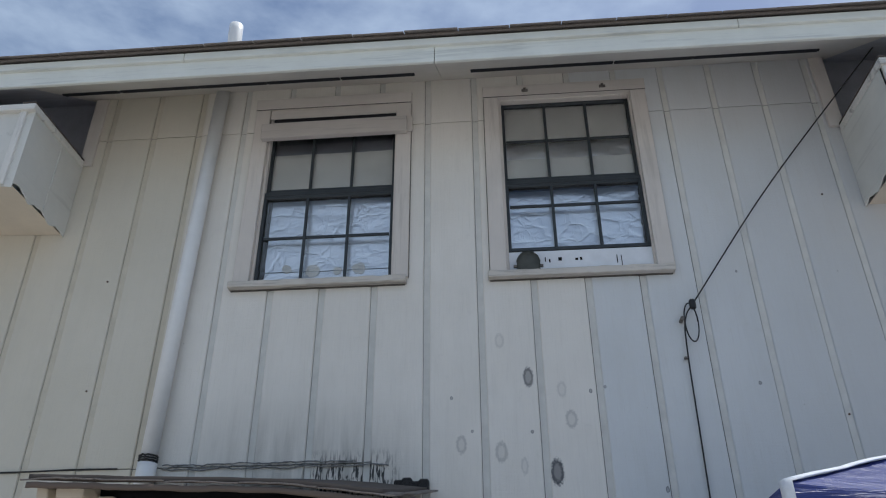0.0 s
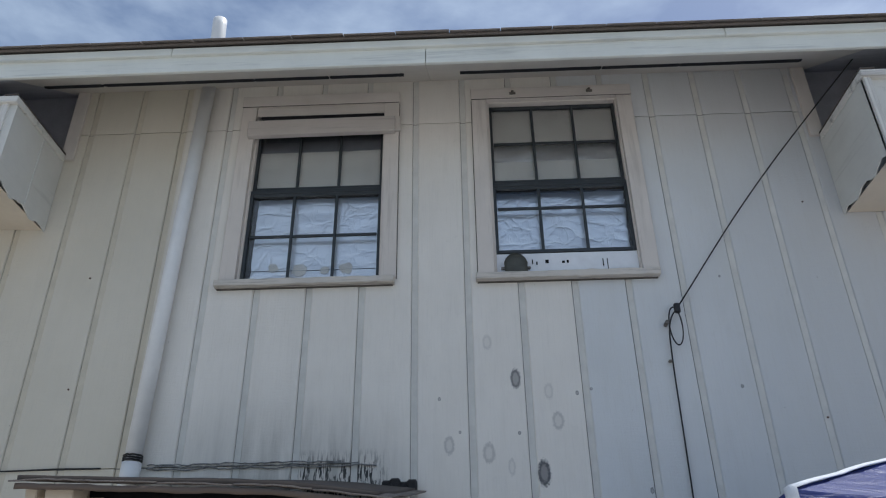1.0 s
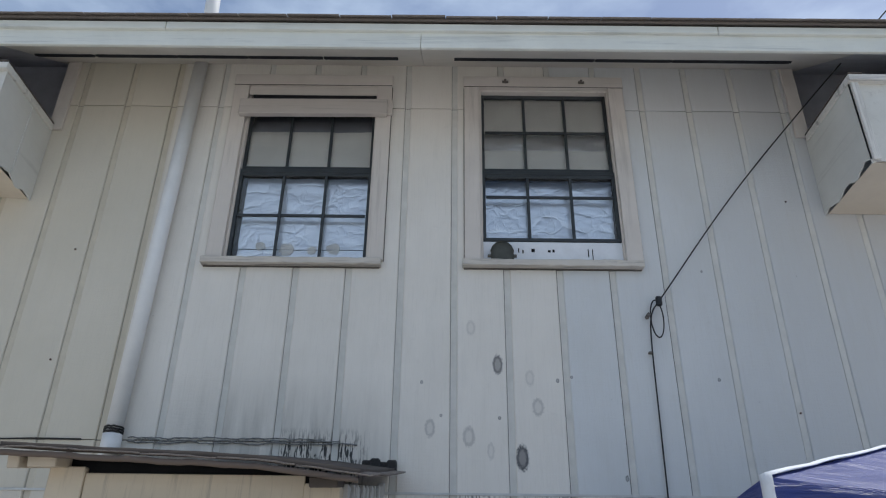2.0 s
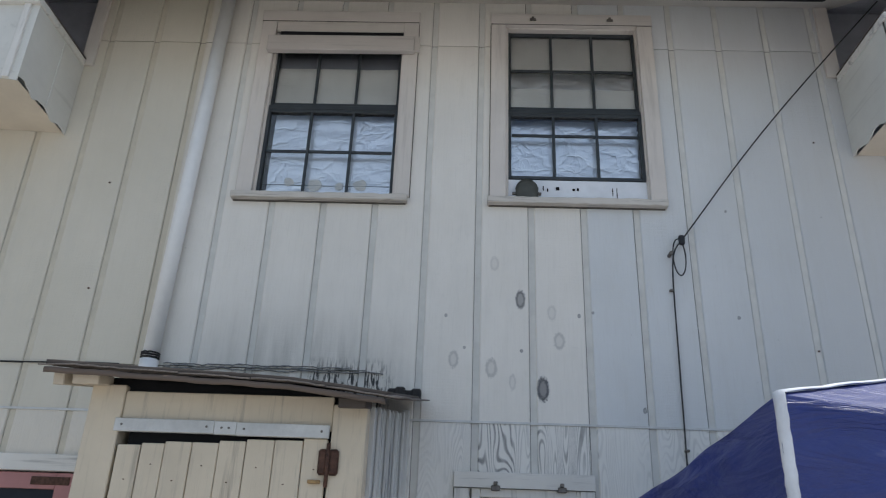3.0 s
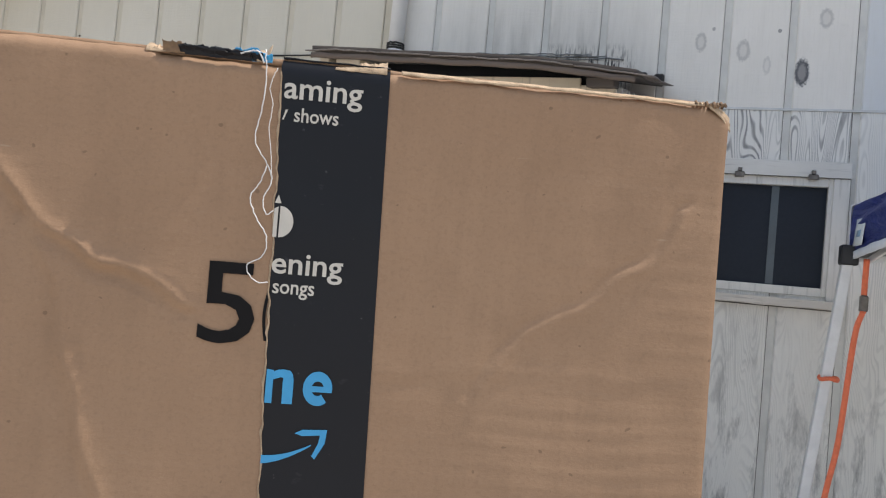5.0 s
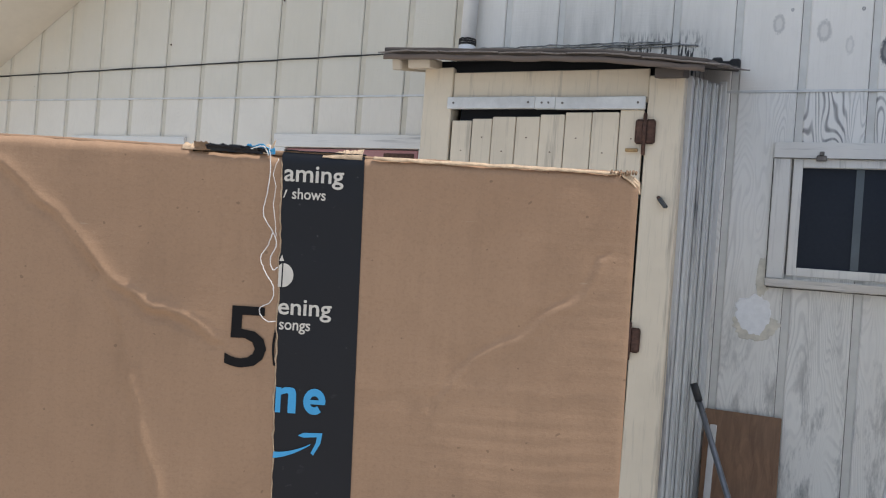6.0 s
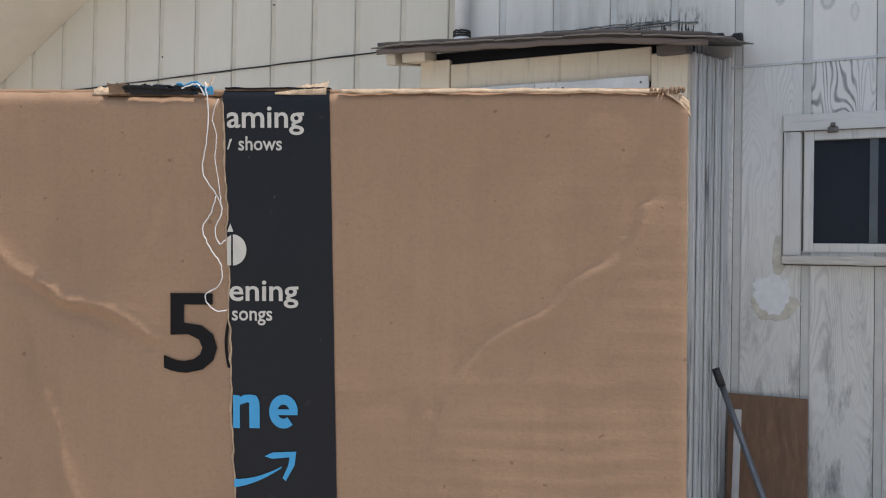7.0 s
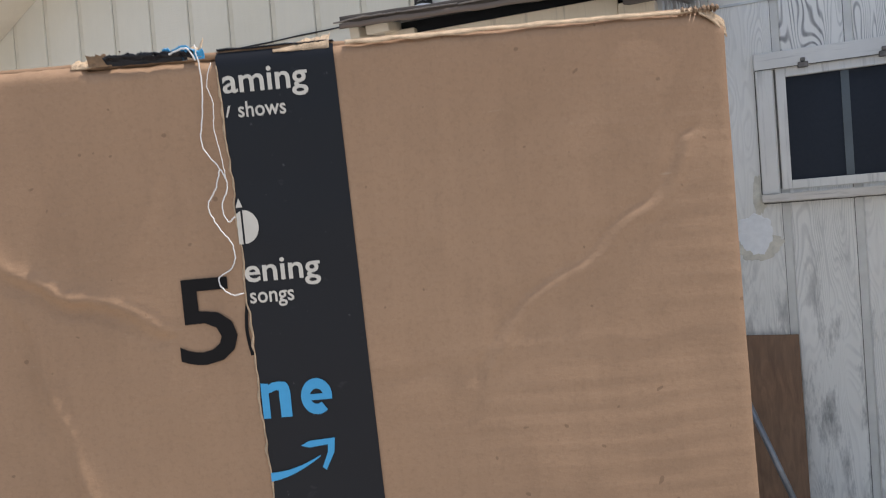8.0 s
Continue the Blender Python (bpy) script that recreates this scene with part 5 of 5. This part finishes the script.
def carton():
    it = thing("carton", "large brown cardboard carton, creased, black tape torn", "box")
    it.matrix_world = CARTON
    us = spaced(LEFT, RIGHT - 0.0035, -0.26, 0.2, 0.0017, 0.05)
    vs = spaced(LOW, TOP_V, -0.19, 0.1, 0.0016, 0.06)
    bm = bmesh.new()
    grid = []
    for u in us:
        col = []
        for v in vs:
            top = TOP_V - 0.0006 + 0.0007 * wob(u * 45) + 0.0004 * wob(u * 190)
            top -= 0.0065 * max(0, (u - 0.1035) / 0.0115) ** 1.6
            if -0.108 < u < -0.061:
                top -= 0.0018
            vv = min(v, top)
            edge = max(0, 1 - (RIGHT - u) / 0.006)
            lip = max(0, 1 - (top - vv) / 0.004)
            col.append(bm.verts.new((u, vv, relief(u, vv) - 0.0022 * edge ** 2 - 0.0032 * lip ** 2)))
        grid.append(col)
    for a, b in zip(grid, grid[1:]):
        for j in range(len(vs) - 1):
            bm.faces.new((a[j], b[j], b[j + 1], a[j + 1])).smooth = True
    part("front_panel", bm, "card", it, "brown cardboard front panel")

    def side(u, v):
        vv = LOW + v * (TOP_V - 0.008 - LOW)
        return (RIGHT - 0.0035 + 0.0035 * math.sin(min(1, u * 6) * math.pi / 2) + 0.0006 * wob(vv * 120, u * 3), vv, -0.0022 - u * (DEEP - 0.004))

    part("side_panel", sheet(side, 12, 220), "card", it)
    part("body", box(LEFT, RIGHT - 0.006, LOW, TOP_V - 0.006, -DEEP, -0.006, 0.002), "card", it, "brown cardboard walls")
    # top flap: torn liner along the front fold, flutes showing at the corner

    def flap(u, v):
        x = LEFT + u * (RIGHT - 0.008 - LEFT)
        return (x, TOP_V + 0.0004 + 0.0006 * wob(x * 38, v * 3) - 0.0006 * v, -0.0026 - v * (DEEP - 0.006) + 0.0005 * wob(x * 150))

    part("top_flap", sheet(flap, 260, 6, 0.0022), "card", it)

    def torn(u, v):
        x = -0.018 + u * (RIGHT - 0.014 + 0.018)
        return (x, TOP_V - 0.0001 - v * (0.0013 + 0.0013 * abs(wob(x * 70))) + 0.0006 * wob(x * 110, 4), 0.0002 - 0.0020 * (1 - v) + relief(x, TOP_V) + 0.0003 * wob(x * 90, v))

    part("torn_edge", sheet(torn, 180, 2, 0.0005), "card_torn", it, "pale torn cardboard edge")

    def corner(u, v):
        x = RIGHT - 0.012 + u * 0.0095
        return (x, TOP_V - 0.0005 - 0.0055 * v * (0.35 + 0.75 * u) - 0.004 * u ** 2, 0.0004 - 0.0016 * u * u - 0.002 * (1 - v) + 0.0006 * wob(x * 300, v * 5) + relief(x, 0.02))

    part("torn_corner", sheet(corner, 14, 8, 0.0004), "card_torn", it, "pale torn cardboard corner")
    bm = bmesh.new()
    for n in range(9):
        x = RIGHT - 0.0175 + 0.0015 * n
        tube([(x, TOP_V - 0.0010 + 0.0012 * wob(n * 2.1), 0.0002), (x + 0.001, TOP_V + 0.0008 + 0.0012 * wob(n * 1.37, 3), -0.003), (x + 0.002, TOP_V + 0.0002, -0.008)], 0.0006 + 0.0003 * wob(n * 1.9, 5), 5, bm)
    part("flute_end", bm, "card_core", it, "frayed brown flutes")

    # black tape, torn down its length
    def tear_u(v):
        return -0.0625 + 0.004 * (0.024 - v) / 0.15 + 0.0009 * wob(v * 75, 3) + 0.0005 * wob(v * 260, 7)

    def tape(u, v):
        vv = -0.17 + v * (TOP_V + 0.17)
        a, b = tear_u(vv), -0.0222 + 0.0028 * (TOP_V - vv) / 0.15
        x = a + u * (b - a)
        lip = max(0, 1 - (TOP_V - vv) / 0.004)
        return (x, vv - 0.0003, relief(x, vv) + 0.00035 - 0.0020 * lip ** 2)

    strip = part("tape", sheet(tape, 16, 90), "tape", it, "black packing tape with pale print")
    part("tape_fold", sheet(lambda u, v: (-0.0625 + u * 0.0403, TOP_V + 0.0009 + 0.0004 * wob(u * 6), -0.0015 - v * 0.07), 10, 6, 0.0005), "tape", it, "black tape over top edge")

    def torn_strip(u, v):
        vv = -0.165 + v * (TOP_V + 0.160)
        x = tear_u(vv) - (0.0004 + 0.0011 * abs(wob(vv * 160))) * (1 - u) - 0.0001
        return (x, vv, relief(x, vv) + 0.00045 + 0.0003 * u)

    part("torn_strip", sheet(torn_strip, 2, 160, 0.0002), "card_torn", it, "pale torn paper along tape")

    def printed(text, u0, u1, v0, v1, material, bold, lift=0.00075):
        """Lettering fitted to a rectangle of the front."""
        cu = bpy.data.curves.new("letters", "FONT")
        cu.body, cu.resolution_u, cu.offset = text, 3, bold
        tmp = new("letters", cu)
        me = bpy.data.meshes.new_from_object(tmp.evaluated_get(bpy.context.evaluated_depsgraph_get()))
        bpy.data.objects.remove(tmp)
        bm = bmesh.new()
        bm.from_mesh(me)
        bpy.data.meshes.remove(me)
        bmesh.ops.triangulate(bm, faces=bm.faces[:])
        bmesh.ops.subdivide_edges(bm, edges=bm.edges[:], cuts=3)
        xs, ys = [v.co.x for v in bm.verts], [v.co.y for v in bm.verts]
        x0, x1, y0, y1 = min(xs), max(xs), min(ys), max(ys)
        for v in bm.verts:
            x = u0 + (v.co.x - x0) / (x1 - x0) * (u1 - u0)
            y = v0 + (v.co.y - y0) / (y1 - y0) * (v1 - v0)
            v.co = (x, y, relief(x, y) + lift)
        return part("print", bm, material, strip if material == "tape_text" else it)

    printed("aming", -0.0612, -0.0318, 0.0066, 0.0174, "tape_text", 0.014)
    printed("shows", -0.0568, -0.0402, 0.0008, 0.0062, "tape_text", 0.012)
    printed("ening", -0.0605, -0.0340, -0.0590, -0.0485, "tape_text", 0.014)
    printed("songs", -0.0595, -0.0440, -0.0656, -0.0600, "tape_text", 0.012)
    printed("5", -0.0858, -0.0652, -0.0840, -0.0535, "ink", 0.006, 0.0005)
    bm = sheet(lambda u, v: (-0.0612 - 0.0012 * math.sin(math.pi * v) + 0.0012 * u, -0.082 + 0.019 * v, relief(-0.061, -0.082 + 0.019 * v) + 0.0005), 2, 16)
    part("print", bm, "ink", it)

    def shape(outline, material, lift=0.0008):
        bm = bmesh.new()
        f = bm.faces.new([bm.verts.new((x, y, relief(x, y) + lift)) for x, y in outline])
        bmesh.ops.triangulate(bm, faces=[f])
        return part("mark", bm, material, strip)

    shape([(-0.0601, 0.0050), (-0.0592, 0.0052), (-0.0606, 0.0012), (-0.0611, 0.0012)], "tape_text")
    # half of a round pale mark, cut by a line, with a small point above
    shape([(-0.0590, -0.0310), (-0.0590, -0.0428), *[(-0.0590 + 0.0052 * math.sin(a), -0.0369 - 0.0059 * math.cos(a)) for a in (math.pi * s / 12 for s in range(1, 12))]], "tape_text")
    shape([(-0.0612, -0.0428), (-0.0597, -0.0428), (-0.0597, -0.0312), (-0.0612, -0.0322)], "tape_text")
    shape([(-0.0612, -0.0300), (-0.0588, -0.0300), (-0.0600, -0.0268)], "tape_text")
    # blue printed shapes: upright bars joined by an arch, a ring, a bowed bar with a hooked end
    shape([(-0.0590, -0.1049), (-0.0564, -0.1049), (-0.0564, -0.0925), (-0.0590, -0.0922)], "tape_blue")
    shape([(-0.0527, -0.1049), (-0.0488, -0.1049), *[(-0.0508 + 0.0020 * math.cos(q), -0.0968 + 0.0046 * math.sin(q)) for q in (math.pi * n / 10 for n in range(11))]], "tape_blue")
    shape([(-0.0570, -0.0962), (-0.0570, -0.0934), (-0.0548, -0.0922), (-0.0524, -0.0920), (-0.0502, -0.0924), (-0.0520, -0.0955), (-0.0536, -0.0950)], "tape_blue", 0.00083)
    bm = bmesh.new()
    ring = [[bm.verts.new((-0.0397 + 0.0055 * k * math.cos(q), -0.0985 + 0.0065 * k * math.sin(q), 0.0008 + relief(-0.0397, -0.0985))) for k in (0.42, 1.0)] for q in (math.radians(310 * n / 30) for n in range(31))]
    for (p, q), (p2, q2) in zip(ring, ring[1:]):
        bm.faces.new((p, q, q2, p2))
    part("mark", bm, "tape_blue", strip)
    shape([(-0.0440, -0.0998), (-0.0343, -0.0998), (-0.0343, -0.0976), (-0.0440, -0.0976)], "tape_blue", 0.00083)
    arc = [(-0.0586 + 0.0182 * n / 10, -0.1258 + 0.0060 * (n / 10) ** 1.8) for n in range(11)]
    shape([*[(x, y - 0.0019 * (1 - n / 12)) for n, (x, y) in enumerate(arc)], *[(x, y + 0.0013 * (1 - n / 12)) for n, (x, y) in reversed(list(enumerate(arc)))]], "tape_blue")
    shape([(-0.0470, -0.1157), (-0.0440, -0.1142), (-0.0348, -0.1138), (-0.0354, -0.1190), (-0.0388, -0.1252), (-0.0400, -0.1240), (-0.0378, -0.1190), (-0.0374, -0.1160), (-0.0440, -0.1166)], "tape_blue")
    # ragged scraps of lifted paper at the top edge

    def scrap(u0, u1, high, material, name, seed, deep=-0.004):
        def f(u, v):
            x = u0 + u * (u1 - u0)
            lift = high * ((0.35 + 0.65 * abs(wob(x * 130, seed))) if seed < 6.5 else (0.55 + 0.3 * wob(x * 60, seed))) * (1 - 0.5 * u if seed < 5 else 0.5 + 0.5 * u if seed < 6.5 else 0.08 + 0.92 * u)
            lift += 0.0007 * wob(x * 900, seed + 4) + 0.0004 * wob(x * 2400, seed + 8)
            curl = 0.0014 * wob(x * 260, v * 3, seed) * v
            return (x + 0.0012 * v * wob(x * 420, seed + 2), TOP_V - 0.002 + v * (lift + 0.002) - abs(curl) * 0.6, deep * v * v + curl + 0.0006 * wob(x * 200, v * 4, seed) - 0.0004)

        part(name, sheet(f, 64, 7, 0.0003), material, it)

    scrap(-0.1125, -0.103, 0.0042, "card_torn", "torn_scrap", 1.0)
    scrap(-0.1065, -0.0985, 0.0060, "card_core", "torn_scrap", 1.6, 0.0015)
    scrap(-0.104, -0.0985, 0.0042, "tape", "torn_scrap", 1.2, -0.006)
    scrap(-0.100, -0.070, 0.0030, "tape", "torn_scrap", 2.0, 0.0020)
    scrap(-0.100, -0.074, 0.0020, "tape", "torn_scrap", 2.6, 0.0026)
    scrap(-0.094, -0.074, 0.0032, "tape", "torn_scrap", 4.4, 0.0010)
    scrap(-0.0805, -0.0665, 0.0050, "tape_blue", "torn_scrap", 3.0, 0.001)
    scrap(-0.0722, -0.0675, 0.0105, "card_torn", "torn_scrap", 6.0)
    scrap(-0.043, -0.0235, 0.0090, "card_torn", "torn_scrap", 7.0, -0.006)

    # loose white thread pulled out of the tape
    def thread(points, radius, seed):
        pts = smooth_line([(u, v, relief(u, v) + 0.0016 + 0.001 * wob(u * 90, v * 90, seed)) for u, v in points], 7)
        pts = [p + Vector((0.0005 * wob(n * 0.7, seed), 0.0004 * wob(n * 0.9, seed + 3), 0)) for n, p in enumerate(pts)]
        part("thread", tube(pts, radius, 5), "thread", it, "loose white thread")

    thread([(-0.0690, 0.0265), (-0.0680, 0.0160), (-0.0685, 0.0051), (-0.0702, -0.0072), (-0.0651, -0.0159), (-0.0630, -0.0220), (-0.0655, -0.0290), (-0.0640, -0.0345), (-0.0615, -0.0330)], 0.00024, 1.0)
    thread([(-0.0651, -0.0165), (-0.0672, -0.0230), (-0.0702, -0.0289), (-0.0674, -0.0363), (-0.0632, -0.0430), (-0.0640, -0.0500), (-0.0694, -0.0540), (-0.0680, -0.0580), (-0.0645, -0.0602), (-0.0612, -0.0597)], 0.00024, 2.0)
    thread([(-0.0640, 0.0200), (-0.0662, 0.0130), (-0.0648, 0.0060), (-0.0655, -0.0020), (-0.0640, -0.0120), (-0.0632, -0.0205)], 0.00016, 3.0)
    thread([(-0.0780, 0.0240), (-0.0720, 0.0255), (-0.0692, 0.0215)], 0.00034, 4.0)


carton()


# ---- shingle tabs along the eave, and the boards of the siding ----
x, n = -5.2, 0
while x < 4.2:
    w = 0.30 + 0.03 * wob(n * 1.7, 2)
    back = 0.22
    bm = box(x + 0.002, x + w - 0.003, 0, back, 0.0185, 0.0265 + 0.003 * abs(wob(n * 2.3)), 0.001)
    slope = math.atan(RISE)
    bm.transform(Matrix.Translation((0, ROOF_Y - 0.018 - 0.008 * wob(n * 3.1, 6), ROOF_Z - 0.008)) @ Matrix.Rotation(slope, 4, "X"))
    part("shingle", bm, "shingle", roof)
    x += w
    n += 1


def board(x0, x1, z0, z1, material, lean, lip):
    """One siding board: a flat face with eased long edges and a lip that laps into the groove beside it."""
    y, c = WALL, min(0.006, (x1 - x0) / 4)
    rim = [(x0 - lip, WALL + 0.0125), (x0 - lip, y + 0.0085)] if lip else [(x0, WALL + 0.0125)]
    rim += [(x0, y + 0.0082), (x0 + 0.001, y + 0.004), (x0 + c, y), (x1 - c, y + lean), (x1 - 0.001, y + 0.005), (x1, WALL + 0.0125)]
    m = len(rim)
    verts = [(a, b, z) for z in (z0, z1) for a, b in rim]
    faces = [(n, n + 1, n + m + 1, n + m) for n in range(m - 1)] + [tuple(range(m - 1, -1, -1)), tuple(range(m, 2 * m))]
    me = bpy.data.meshes.new("siding_board")
    me.from_pydata(verts, [], faces)
    me.materials.append(M[material])
    # groove floor: a darker copy of the paint imitates its shade
    me.materials.append(M["groove_cream" if x1 < -1.9 else "groove"])
    if lip:
        me.polygons[1].material_index = 1
    ob = new("siding_board", me)
    ob.parent = wall_back


first = math.floor((X0 - GROOVE_AT) / PITCH)
for k in range(first, math.ceil((X1 - GROOVE_AT) / PITCH)):
    a = max(X0, GROOVE_AT + PITCH * k + GROOVE / 2)
    b = min(X1, GROOVE_AT + PITCH * (k + 1) - GROOVE / 2)
    if b - a < 0.02:
        continue
    west = b < -0.9
    gap = 0.003
    rows_z = [(0.05, SEAM - gap, "bare"), (SEAM_UP + gap, TOP, "siding")]
    seam = SEAM_L + fall((a + b) / 2)
    rows_z += [(SEAM + gap, seam - gap, "siding"), (seam + gap, SEAM_UP - gap, "siding")] if west else [(SEAM + gap, SEAM_UP - gap, "siding")]
    for z0, z1, material in rows_z:
        for r in less([(a, b, z0, z1)], HOLES):
            board(*r, material, 0.0012 * wob(k * 1.9, z0), GROOVE - 0.0024 - 0.0034 * abs(wob(k * 2.7, z0)) if r[0] == a else 0)
